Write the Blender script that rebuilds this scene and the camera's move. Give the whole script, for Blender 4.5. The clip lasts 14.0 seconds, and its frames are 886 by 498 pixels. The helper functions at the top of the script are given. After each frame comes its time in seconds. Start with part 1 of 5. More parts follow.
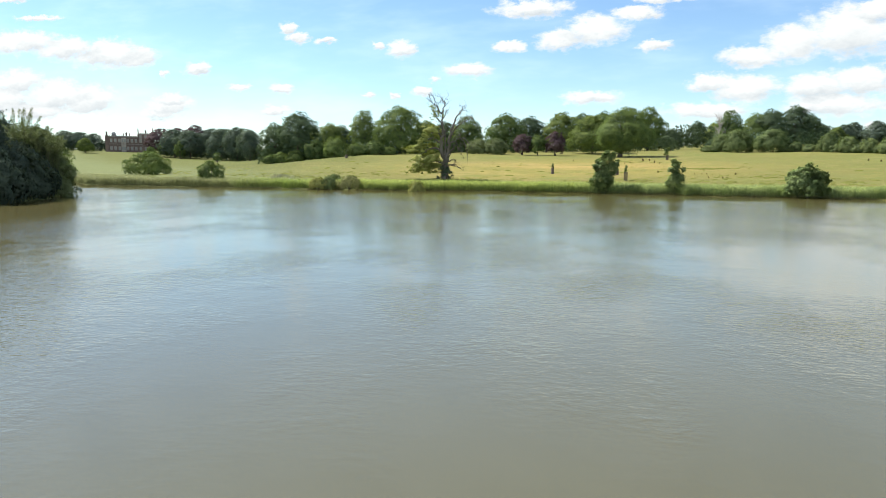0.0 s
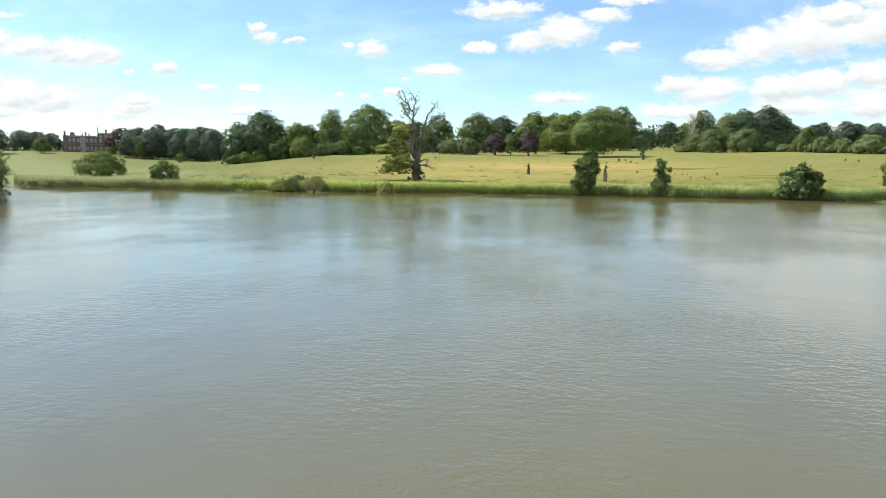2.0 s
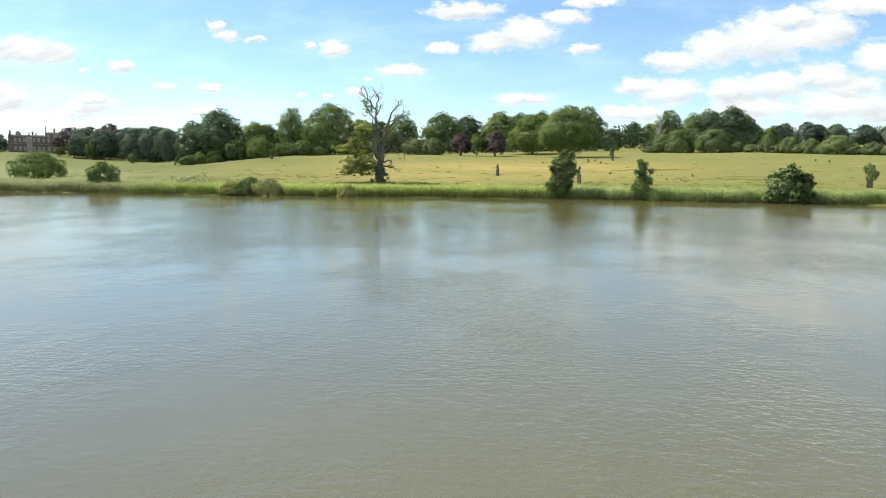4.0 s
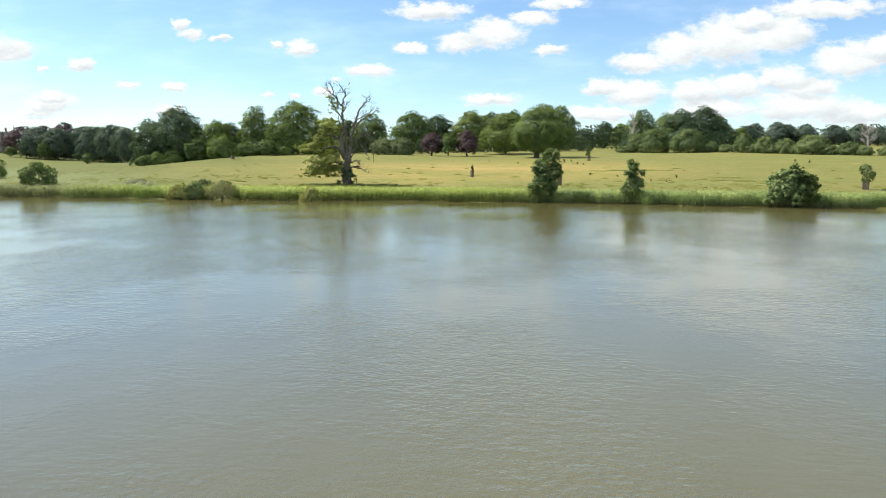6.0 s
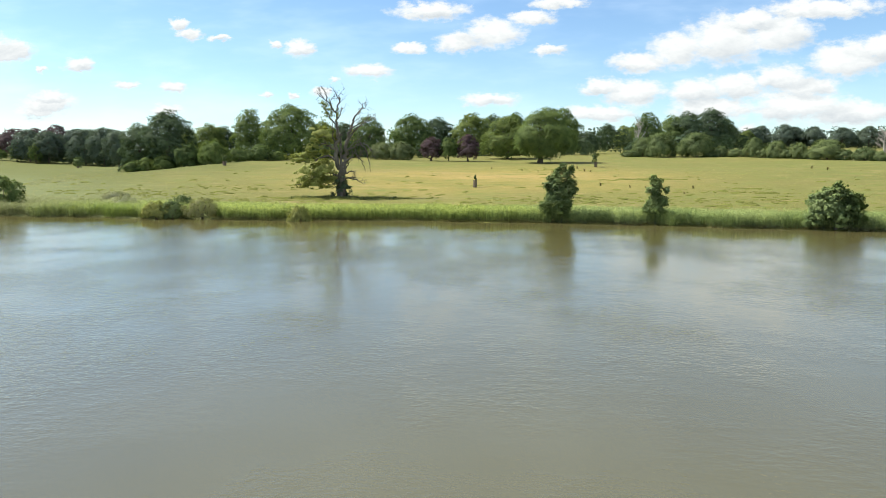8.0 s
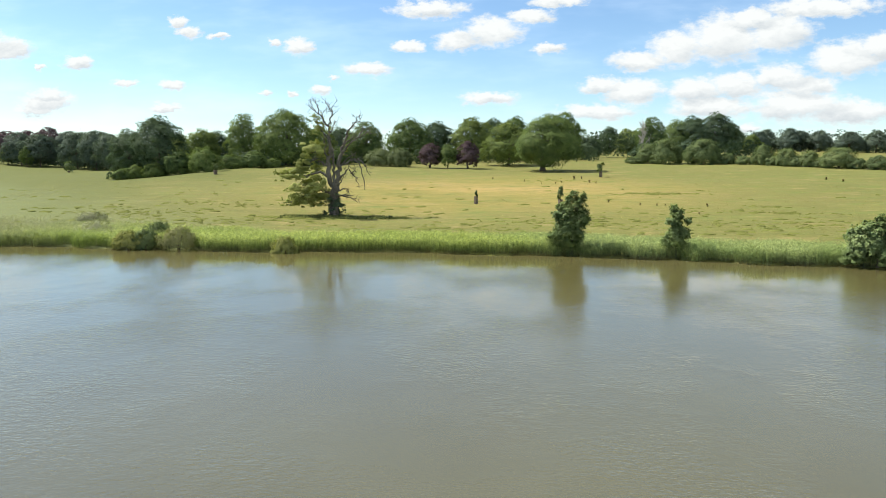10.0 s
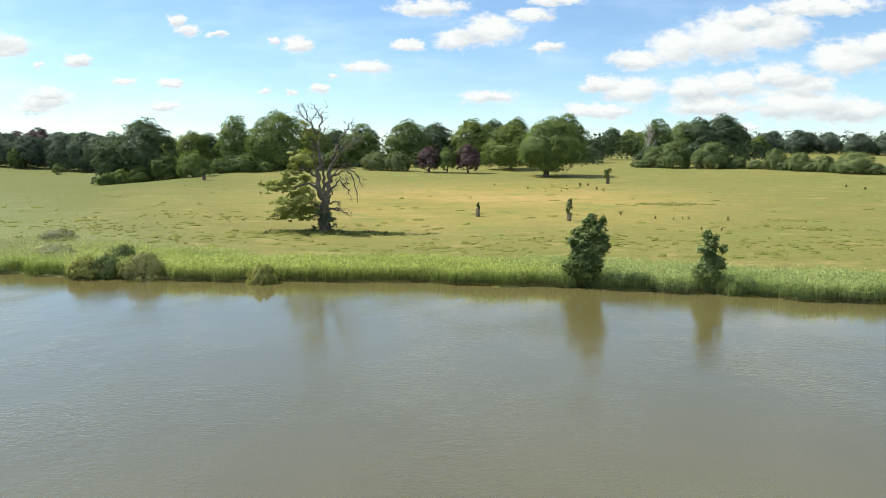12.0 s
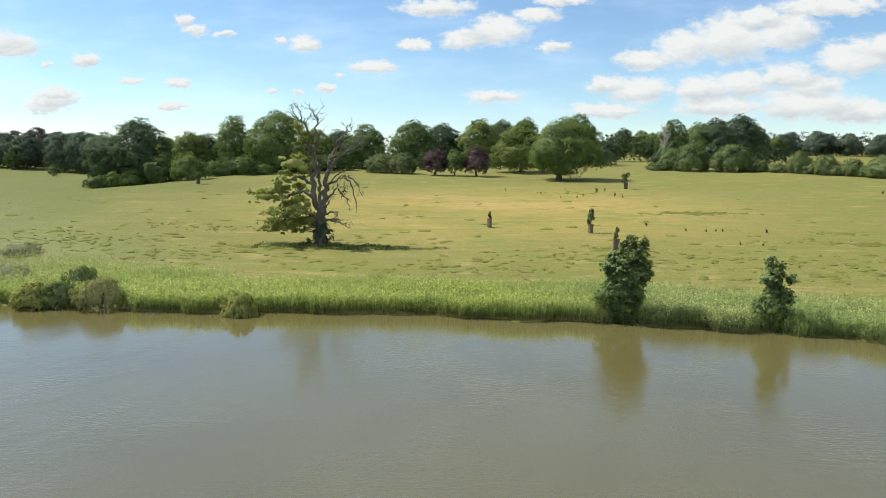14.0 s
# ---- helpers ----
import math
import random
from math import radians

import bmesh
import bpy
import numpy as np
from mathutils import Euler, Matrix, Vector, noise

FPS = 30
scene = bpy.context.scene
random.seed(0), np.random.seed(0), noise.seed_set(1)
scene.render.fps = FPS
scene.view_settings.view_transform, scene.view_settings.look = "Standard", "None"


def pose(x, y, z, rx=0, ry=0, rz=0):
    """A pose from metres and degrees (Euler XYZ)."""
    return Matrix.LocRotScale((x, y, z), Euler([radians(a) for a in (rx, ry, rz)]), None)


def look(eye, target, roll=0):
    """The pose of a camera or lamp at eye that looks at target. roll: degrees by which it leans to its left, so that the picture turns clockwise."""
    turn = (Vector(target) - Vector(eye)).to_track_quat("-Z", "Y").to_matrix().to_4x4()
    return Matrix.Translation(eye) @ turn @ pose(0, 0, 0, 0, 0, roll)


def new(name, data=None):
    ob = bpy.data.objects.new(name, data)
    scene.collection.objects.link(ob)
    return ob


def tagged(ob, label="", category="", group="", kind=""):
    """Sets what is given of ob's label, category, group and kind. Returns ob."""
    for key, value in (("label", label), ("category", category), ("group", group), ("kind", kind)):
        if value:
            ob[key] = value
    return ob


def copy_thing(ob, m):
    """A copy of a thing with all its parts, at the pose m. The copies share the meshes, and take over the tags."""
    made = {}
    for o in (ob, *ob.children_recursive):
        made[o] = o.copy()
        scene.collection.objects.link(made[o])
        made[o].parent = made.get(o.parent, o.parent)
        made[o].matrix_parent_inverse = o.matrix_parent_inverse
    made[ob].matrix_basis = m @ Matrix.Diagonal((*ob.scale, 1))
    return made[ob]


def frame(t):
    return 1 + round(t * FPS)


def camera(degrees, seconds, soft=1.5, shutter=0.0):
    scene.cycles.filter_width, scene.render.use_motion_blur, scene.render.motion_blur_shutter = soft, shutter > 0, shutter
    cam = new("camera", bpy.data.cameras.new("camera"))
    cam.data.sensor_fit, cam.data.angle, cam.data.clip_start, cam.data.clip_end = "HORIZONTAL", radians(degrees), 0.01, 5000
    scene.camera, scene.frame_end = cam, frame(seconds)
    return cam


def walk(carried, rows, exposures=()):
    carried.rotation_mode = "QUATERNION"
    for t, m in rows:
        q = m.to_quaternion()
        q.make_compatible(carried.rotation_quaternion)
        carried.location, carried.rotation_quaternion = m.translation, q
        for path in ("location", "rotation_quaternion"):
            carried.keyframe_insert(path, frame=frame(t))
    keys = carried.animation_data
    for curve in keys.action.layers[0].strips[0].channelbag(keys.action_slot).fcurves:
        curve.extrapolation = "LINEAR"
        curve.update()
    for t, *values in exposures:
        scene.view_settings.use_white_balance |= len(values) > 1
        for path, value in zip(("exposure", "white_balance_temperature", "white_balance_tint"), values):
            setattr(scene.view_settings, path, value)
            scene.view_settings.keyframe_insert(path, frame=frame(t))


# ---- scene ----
cam = camera(65.08, 14.0, 0.85)
PATH = [
    (0.0, (10.24, -8.27, 6.67), (-13.18, 88.19, -5.49), 0.41),
    (0.5, (9.52, -5.63, 6.64), (-13.11, 91.02, -5.48), 0.40),
    (1.0, (8.83, -2.96, 6.58), (-12.82, 93.92, -5.51), 0.39),
    (1.5, (8.15, -0.22, 6.48), (-12.43, 96.90, -5.55), 0.37),
    (2.0, (7.48, 2.46, 6.57), (-11.90, 99.82, -5.49), 0.37),
    (2.5, (6.84, 5.35, 6.60), (-11.30, 102.95, -5.46), 0.35),
    (3.0, (6.12, 8.19, 6.63), (-10.75, 106.03, -5.39), 0.33),
    (5.5, (2.74, 23.30, 6.89), (-7.96, 122.01, -5.05), 0.30),
    (6.0, (2.10, 26.56, 6.85), (-7.81, 125.35, -5.07), 0.30),
    (6.5, (1.62, 29.87, 6.89), (-8.21, 128.67, -5.01), 0.34),
    (7.0, (1.05, 33.13, 7.39), (-8.73, 131.93, -4.50), 0.35),
    (7.5, (0.54, 36.30, 8.39), (-9.21, 135.11, -3.53), 0.34),
    (8.0, (0.19, 39.30, 9.62), (-9.58, 138.11, -2.30), 0.26),
    (10.5, (-1.31, 53.64, 15.05), (-10.90, 152.43, 2.85), 0.35),
    (11.0, (-1.71, 57.08, 15.93), (-11.28, 155.86, 3.68), 0.37),
    (11.5, (-2.01, 60.38, 16.50), (-11.55, 159.16, 4.21), 0.37),
    (12.0, (-2.37, 64.04, 16.81), (-11.86, 162.82, 4.47), 0.38),
    (12.5, (-2.76, 67.86, 17.12), (-12.21, 166.65, 4.78), 0.38),
    (13.0, (-3.20, 71.75, 17.44), (-12.58, 170.54, 5.09), 0.42),
    (13.5, (-3.73, 75.65, 17.73), (-13.25, 174.43, 5.39), 0.47),
    (14.0, (-4.37, 79.31, 18.11), (-14.70, 178.01, 5.73), 0.50),
]
walk(cam, [(t, look(eye, target, roll)) for t, eye, target, roll in PATH], exposures=((0, 0.91), (6.5, 0.88), (12.5, 0.79), (13.5, 0.75), (14, 0.66)))

# ---- light: a clear summer sky with fair-weather clouds, sun from the left ----
SUN_EL, SUN_AZ = 49.0, -78.0
CLOUDS_LEFT = [
    (-0.748, 0.167, 0.031, 0.018), (-0.644, 0.146, 0.025, 0.011), (-0.702, 0.142, 0.007, 0.005), (-0.571, 0.118, 0.023, 0.006), (-0.499, 0.113, 0.024, 0.009),
    (-0.691, 0.101, 0.029, 0.011), (-0.713, 0.078, 0.033, 0.014), (-0.513, 0.080, 0.026, 0.008), (-0.487, 0.202, 0.015, 0.009), (-0.469, 0.188, 0.019, 0.010),
    (-0.425, 0.181, 0.017, 0.006), (-0.308, 0.168, 0.022, 0.012), (-0.344, 0.172, 0.010, 0.006), (-0.149, 0.165, 0.026, 0.009), (-0.209, 0.133, 0.037, 0.011),
    (-0.257, 0.121, 0.007, 0.004), (-0.358, 0.103, 0.011, 0.005), (-0.317, 0.100, 0.008, 0.004), (-0.276, 0.105, 0.017, 0.006),
]
CLOUDS_RIGHT = [
    (-0.033, 0.092, 0.040, 0.010), (-0.031, 0.184, 0.045, 0.021), (-0.078, 0.173, 0.036, 0.015), (-0.118, 0.215, 0.057, 0.012), (0.024, 0.204, 0.033, 0.010),
    (0.058, 0.222, 0.040, 0.009), (0.048, 0.161, 0.025, 0.008), (0.171, 0.143, 0.042, 0.015), (0.224, 0.158, 0.042, 0.025), (0.286, 0.172, 0.057, 0.034),
    (0.355, 0.179, 0.049, 0.028), (0.318, 0.195, 0.036, 0.015), (0.408, 0.209, 0.078, 0.013), (0.121, 0.110, 0.029, 0.012), (0.165, 0.102, 0.046, 0.018),
    (0.249, 0.102, 0.037, 0.018), (0.301, 0.109, 0.044, 0.018), (0.356, 0.118, 0.041, 0.018), (0.441, 0.142, 0.052, 0.025), (0.486, 0.157, 0.042, 0.020),
]
CLOUDS_BANK = [
    (0.120, 0.074, 0.059, 0.012), (0.272, 0.080, 0.060, 0.017), (0.383, 0.083, 0.066, 0.023), (0.450, 0.074, 0.058, 0.019), (0.320, 0.051, 0.015, 0.008),
    (0.396, 0.107, 0.044, 0.015), (-0.936, 0.235, 0.047, 0.006), (-0.996, 0.267, 0.045, 0.005), (-0.985, 0.198, 0.086, 0.020), (-0.890, 0.184, 0.068, 0.020),
    (-0.809, 0.174, 0.070, 0.024), (-0.756, 0.165, 0.042, 0.015), (-0.988, 0.133, 0.055, 0.021), (-0.917, 0.111, 0.067, 0.028), (-0.857, 0.101, 0.063, 0.026),
    (-0.697, 0.091, 0.045, 0.018), (-0.959, 0.086, 0.079, 0.019), (-1.016, 0.106, 0.058, 0.028),
]


def link(tree, a, b):
    tree.links.new(a, b)


def math_node(tree, op, a, b=None, clamp=False):
    n = tree.nodes.new("ShaderNodeMath")
    n.operation, n.use_clamp = op, clamp
    for k, v in enumerate((a, b)):
        if v is None:
            continue
        if isinstance(v, (int, float)):
            n.inputs[k].default_value = v
        else:
            link(tree, v, n.inputs[k])
    return n.outputs[0]


def vec_node(tree, op, a, b=None):
    n = tree.nodes.new("ShaderNodeVectorMath")
    n.operation = op
    for k, v in enumerate((a, b)):
        if v is None:
            continue
        if isinstance(v, (tuple, list)):
            n.inputs[k].default_value = v
        else:
            link(tree, v, n.inputs[k])
    return n.outputs["Value"] if op in ("LENGTH", "DOT_PRODUCT") else n.outputs[0]


def noise_node(tree, vec, scale, detail=3.0, rough=0.55):
    n = tree.nodes.new("ShaderNodeTexNoise")
    n.inputs["Scale"].default_value, n.inputs["Detail"].default_value, n.inputs["Roughness"].default_value = scale, detail, rough
    if vec is not None:
        link(tree, vec, n.inputs["Vector"])
    return n


def ramp(tree, fac, stops):
    n = tree.nodes.new("ShaderNodeValToRGB")
    while len(n.color_ramp.elements) < len(stops):
        n.color_ramp.elements.new(0.5)
    for e, (pos, col) in zip(n.color_ramp.elements, stops):
        e.position, e.color = pos, (*col, 1)
    link(tree, fac, n.inputs[0])
    return n.outputs[0]


def mix_col(tree, fac, a, b, kind="MIX"):
    n = tree.nodes.new("ShaderNodeMix")
    n.data_type, n.blend_type = "RGBA", kind
    for sock, v in ((n.inputs[0], fac), (n.inputs[6], a), (n.inputs[7], b)):
        if isinstance(v, (int, float)):
            sock.default_value = v
        elif isinstance(v, (tuple, list)):
            sock.default_value = (*v, 1) if len(v) == 3 else v
        else:
            link(tree, v, sock)
    return n.outputs[2]


def step_node(tree, x, lo, hi, a=0.0, b=1.0):
    n = tree.nodes.new("ShaderNodeMapRange")
    n.interpolation_type = "SMOOTHSTEP"
    for k, v in enumerate((lo, hi, a, b)):
        n.inputs[k + 1].default_value = v
    link(tree, x, n.inputs[0])
    return n.outputs[0]


def build_sky():
    world = bpy.data.worlds.new("sky")
    scene.world = world
    world.use_nodes = True
    tr = world.node_tree
    tr.nodes.clear()
    sky = tr.nodes.new("ShaderNodeTexSky")
    sky.sky_type, sky.sun_disc = "NISHITA", False
    sky.sun_elevation, sky.sun_rotation = radians(SUN_EL), radians(SUN_AZ)
    sky.altitude, sky.air_density, sky.dust_density, sky.ozone_density = 50, 1.0, 0.04, 2.0
    way = tr.nodes.new("ShaderNodeTexCoord").outputs["Generated"]
    sep = tr.nodes.new("ShaderNodeSeparateXYZ")
    link(tr, way, sep.inputs[0])
    front = math_node(tr, "MAXIMUM", sep.outputs[1], 0.02)
    u, v = math_node(tr, "DIVIDE", sep.outputs[0], front), math_node(tr, "DIVIDE", sep.outputs[2], front)
    com = tr.nodes.new("ShaderNodeCombineXYZ")
    link(tr, u, com.inputs[0]), link(tr, v, com.inputs[1])
    uv = com.outputs[0]
    # ragged edges: the plane of the clouds is stirred at three sizes
    stretched = vec_node(tr, "MULTIPLY", uv, (1.0, 1.8, 1.0))
    big = vec_node(tr, "SUBTRACT", noise_node(tr, stretched, 14, 2).outputs["Color"], (0.5, 0.5, 0.5))
    fine = vec_node(tr, "SUBTRACT", noise_node(tr, stretched, 60, 5, 0.62).outputs["Color"], (0.5, 0.5, 0.5))
    stirred = vec_node(tr, "ADD", uv, vec_node(tr, "MULTIPLY", big, (0.018, 0.010, 0.0)))
    stirred = vec_node(tr, "ADD", stirred, vec_node(tr, "MULTIPLY", fine, (0.030, 0.020, 0.0)))
    body, low = None, None
    for cu, cv, a, b in CLOUDS_LEFT + CLOUDS_RIGHT + CLOUDS_BANK:
        off = vec_node(tr, "MULTIPLY", vec_node(tr, "SUBTRACT", stirred, (cu, cv, 0)), (1 / a, 1 / b, 0))
        one = math_node(tr, "SUBTRACT", 1.2, vec_node(tr, "LENGTH", off))
        under = math_node(tr, "MINIMUM", one, vec_node(tr, "DOT_PRODUCT", off, (0.15, -0.8, 0)))
        body = one if body is None else math_node(tr, "MAXIMUM", body, one)
        low = under if low is None else math_node(tr, "MAXIMUM", low, under)
    grain = noise_node(tr, stretched, 42, 6, 0.6).outputs["Fac"]
    dense = math_node(tr, "ADD", body, math_node(tr, "MULTIPLY", math_node(tr, "SUBTRACT", grain, 0.5), 1.2))
    mask = step_node(tr, dense, 0.0, 0.62)
    mask = math_node(tr, "MULTIPLY", mask, step_node(tr, sep.outputs[1], 0.25, 0.4))
    # the rest of the sky: unseen clouds added on a sheet overhead and behind
    up = math_node(tr, "MAXIMUM", sep.outputs[2], 0.05)
    com2 = tr.nodes.new("ShaderNodeCombineXYZ")
    link(tr, math_node(tr, "DIVIDE", sep.outputs[0], up), com2.inputs[0])
    link(tr, math_node(tr, "DIVIDE", sep.outputs[1], up), com2.inputs[1])
    rest = noise_node(tr, com2.outputs[0], 1.1, 6, 0.6).outputs["Fac"]
    rest = math_node(tr, "MULTIPLY", step_node(tr, rest, 0.45, 0.60), step_node(tr, v, 0.65, 1.0))
    rest = math_node(tr, "MULTIPLY", rest, step_node(tr, sep.outputs[2], 0.06, 0.2))
    # thin high veil, brighter towards the horizon
    veil = noise_node(tr, vec_node(tr, "MULTIPLY", uv, (2.5, 9.0, 1.0)), 2.2, 4).outputs["Fac"]
    veil = math_node(tr, "MULTIPLY", step_node(tr, veil, 0.4, 0.75), 0.14)
    shade = noise_node(tr, stretched, 22, 4).outputs["Fac"]
    shade = math_node(tr, "SUBTRACT", math_node(tr, "ADD", math_node(tr, "MULTIPLY", shade, 0.6), 0.35), math_node(tr, "MULTIPLY", low, 0.55))
    tone = ramp(tr, shade, ((0.22, (0.64, 0.70, 0.74)), (0.66, (0.97, 1.00, 0.99))))
    blue = mix_col(tr, 1.0, sky.outputs[0], (0.87 * SKY, 0.98 * SKY, 1.05 * SKY), "MULTIPLY")
    blue = mix_col(tr, veil, blue, (0.80, 0.90, 0.97))
    tone = mix_col(tr, 1.0, tone, (CLOUD, CLOUD, CLOUD), "MULTIPLY")
    col = mix_col(tr, mask, blue, tone)
    # these unseen clouds are half again brighter, as fill light for shaded foliage
    col = mix_col(tr, rest, col, (CLOUD * 1.5, CLOUD * 1.52, CLOUD * 1.5))
    back = tr.nodes.new("ShaderNodeBackground")
    link(tr, col, back.inputs[0])
    back.inputs[1].default_value = 1.0
    out = tr.nodes.new("ShaderNodeOutputWorld")
    link(tr, back.outputs[0], out.inputs[0])


SKY, CLOUD = 0.089, 0.57
build_sky()
sun = new("sun", bpy.data.lights.new("sun", "SUN"))
sun.data.energy, sun.data.angle, sun.data.color = 5.0, radians(0.53), (1.0, 0.95, 0.86)
az, el = radians(SUN_AZ), radians(SUN_EL)
sun.matrix_world = look((0, 0, 60), (-math.sin(az) * math.cos(el), -math.cos(az) * math.cos(el), 60 - math.sin(el)))


# ---- materials ----
def material(name):
    m = bpy.data.materials.new(name)
    m.use_nodes = True
    tr = m.node_tree
    return m, tr, tr.nodes["Principled BSDF"]


def bump(tr, shader, height, strength, distance):
    n = tr.nodes.new("ShaderNodeBump")
    n.inputs["Strength"].default_value, n.inputs["Distance"].default_value = strength, distance
    link(tr, height, n.inputs["Height"])
    link(tr, n.outputs[0], shader.inputs["Normal"])


def place_of(tr):
    return tr.nodes.new("ShaderNodeNewGeometry").outputs["Position"]


def water_material():
    m, tr, p = material("lake_water")
    pos = place_of(tr)
    murk = noise_node(tr, pos, 0.03, 4).outputs["Fac"]
    murky = ramp(tr, murk, ((0.35, (0.084, 0.074, 0.026)), (0.65, (0.101, 0.091, 0.036))))
    p.inputs["IOR"].default_value = 1.9
    sep = tr.nodes.new("ShaderNodeSeparateXYZ")
    link(tr, pos, sep.inputs[0])
    # sheltered water below the reeds lies stiller and shows its mud
    lee = step_node(tr, math_node(tr, "ADD", sep.outputs[1], math_node(tr, "MULTIPLY", murk, 30.0)), 142, 174)
    link(tr, math_node(tr, "SUBTRACT", 0.125, math_node(tr, "MULTIPLY", lee, 0.095)), p.inputs["Roughness"])
    link(tr, mix_col(tr, lee, murky, (0.100, 0.089, 0.034)), p.inputs["Base Color"])
    ripple = noise_node(tr, vec_node(tr, "MULTIPLY", pos, (1.0, 1.25, 1.0)), 3.0, 2.5, 0.6).outputs["Fac"]
    chop = noise_node(tr, vec_node(tr, "MULTIPLY", pos, (0.9, 1.35, 1.0)), 1.2, 2).outputs["Fac"]
    calm = step_node(tr, noise_node(tr, vec_node(tr, "MULTIPLY", pos, (1.0, 0.7, 1.0)), 0.05, 4, 0.6).outputs["Fac"], 0.38, 0.66, 0.08, 1.7)
    waves = math_node(tr, "ADD", math_node(tr, "MULTIPLY", ripple, 0.85), math_node(tr, "MULTIPLY", chop, 0.8))
    calm = math_node(tr, "MULTIPLY", calm, math_node(tr, "SUBTRACT", 1.0, math_node(tr, "MULTIPLY", lee, 0.25)))
    bump(tr, p, math_node(tr, "MULTIPLY", waves, calm), 1.0, 0.028)
    return m


def meadow_material():
    m, tr, p = material("meadow_grass")
    pos = place_of(tr)
    broad = noise_node(tr, vec_node(tr, "MULTIPLY", pos, (0.6, 1.0, 1.0)), 0.022, 5, 0.6).outputs["Fac"]
    mid = noise_node(tr, vec_node(tr, "MULTIPLY", pos, (0.7, 1.0, 1.0)), 0.30, 6, 0.7).outputs["Fac"]
    fine = noise_node(tr, pos, 2.2, 4, 0.7).outputs["Fac"]
    col = ramp(tr, broad, ((0.32, (0.140, 0.144, 0.036)), (0.5, (0.204, 0.178, 0.052)), (0.68, (0.278, 0.212, 0.078))))
    dry = vec_node(tr, "LENGTH", vec_node(tr, "MULTIPLY", vec_node(tr, "SUBTRACT", pos, (-8.0, 278.0, 0.0)), (1 / 80, 1 / 72, 0.0)))
    dry = math_node(tr, "ADD", dry, math_node(tr, "MULTIPLY", math_node(tr, "SUBTRACT", broad, 0.5), 1.6))
    col = mix_col(tr, step_node(tr, dry, 0.35, 1.25, 0.0, 0.8), mix_col(tr, 1.0, col, (1.10, 1.03, 1.08), "MULTIPLY"), (0.116, 0.124, 0.037))
    col = mix_col(tr, step_node(tr, mid, 0.48, 0.72), col, (0.138, 0.148, 0.039))
    patch = noise_node(tr, vec_node(tr, "MULTIPLY", pos, (0.5, 1.0, 1.0)), 0.13, 5, 0.65).outputs["Fac"]
    col = mix_col(tr, step_node(tr, patch, 0.5, 0.68, 0.0, 0.8), col, (0.124, 0.148, 0.038))
    bare = noise_node(tr, vec_node(tr, "MULTIPLY", pos, (0.5, 1.1, 1.0)), 0.21, 4, 0.65).outputs["Fac"]
    col = mix_col(tr, step_node(tr, bare, 0.54, 0.7, 0.0, 0.6), col, (0.255, 0.200, 0.085))
    sep = tr.nodes.new("ShaderNodeSeparateXYZ")
    link(tr, pos, sep.inputs[0])
    west = math_node(tr, "ADD", sep.outputs[0], math_node(tr, "MULTIPLY", broad, 80.0))
    col = mix_col(tr, step_node(tr, west, -45, -115, 0.0, 0.85), col, (0.092, 0.105, 0.029))
    damp = math_node(tr, "ADD", math_node(tr, "ADD", sep.outputs[0], math_node(tr, "MULTIPLY", sep.outputs[1], 1.1)), math_node(tr, "MULTIPLY", patch, 90.0))
    col = mix_col(tr, step_node(tr, damp, 215, 150, 0.0, 0.75), col, (0.128, 0.148, 0.062))
    col = mix_col(tr, 0.75, col, ramp(tr, fine, ((0.25, (0.62, 0.63, 0.6)), (0.75, (1.38, 1.36, 1.34)))), "MULTIPLY")
    streak = noise_node(tr, vec_node(tr, "MULTIPLY", pos, (0.05, 0.55, 0.0)), 1.0, 4, 0.6).outputs["Fac"]
    col = mix_col(tr, 0.8, col, ramp(tr, streak, ((0.3, (0.84, 0.86, 0.84)), (0.7, (1.14, 1.12, 1.10)))), "MULTIPLY")
    link(tr, col, p.inputs["Base Color"])
    p.inputs["Roughness"].default_value = 0.9
    p.inputs["Specular IOR Level"].default_value = 0.1
    bump(tr, p, math_node(tr, "ADD", fine, math_node(tr, "MULTIPLY", mid, 1.5)), 0.7, 0.14)
    return m


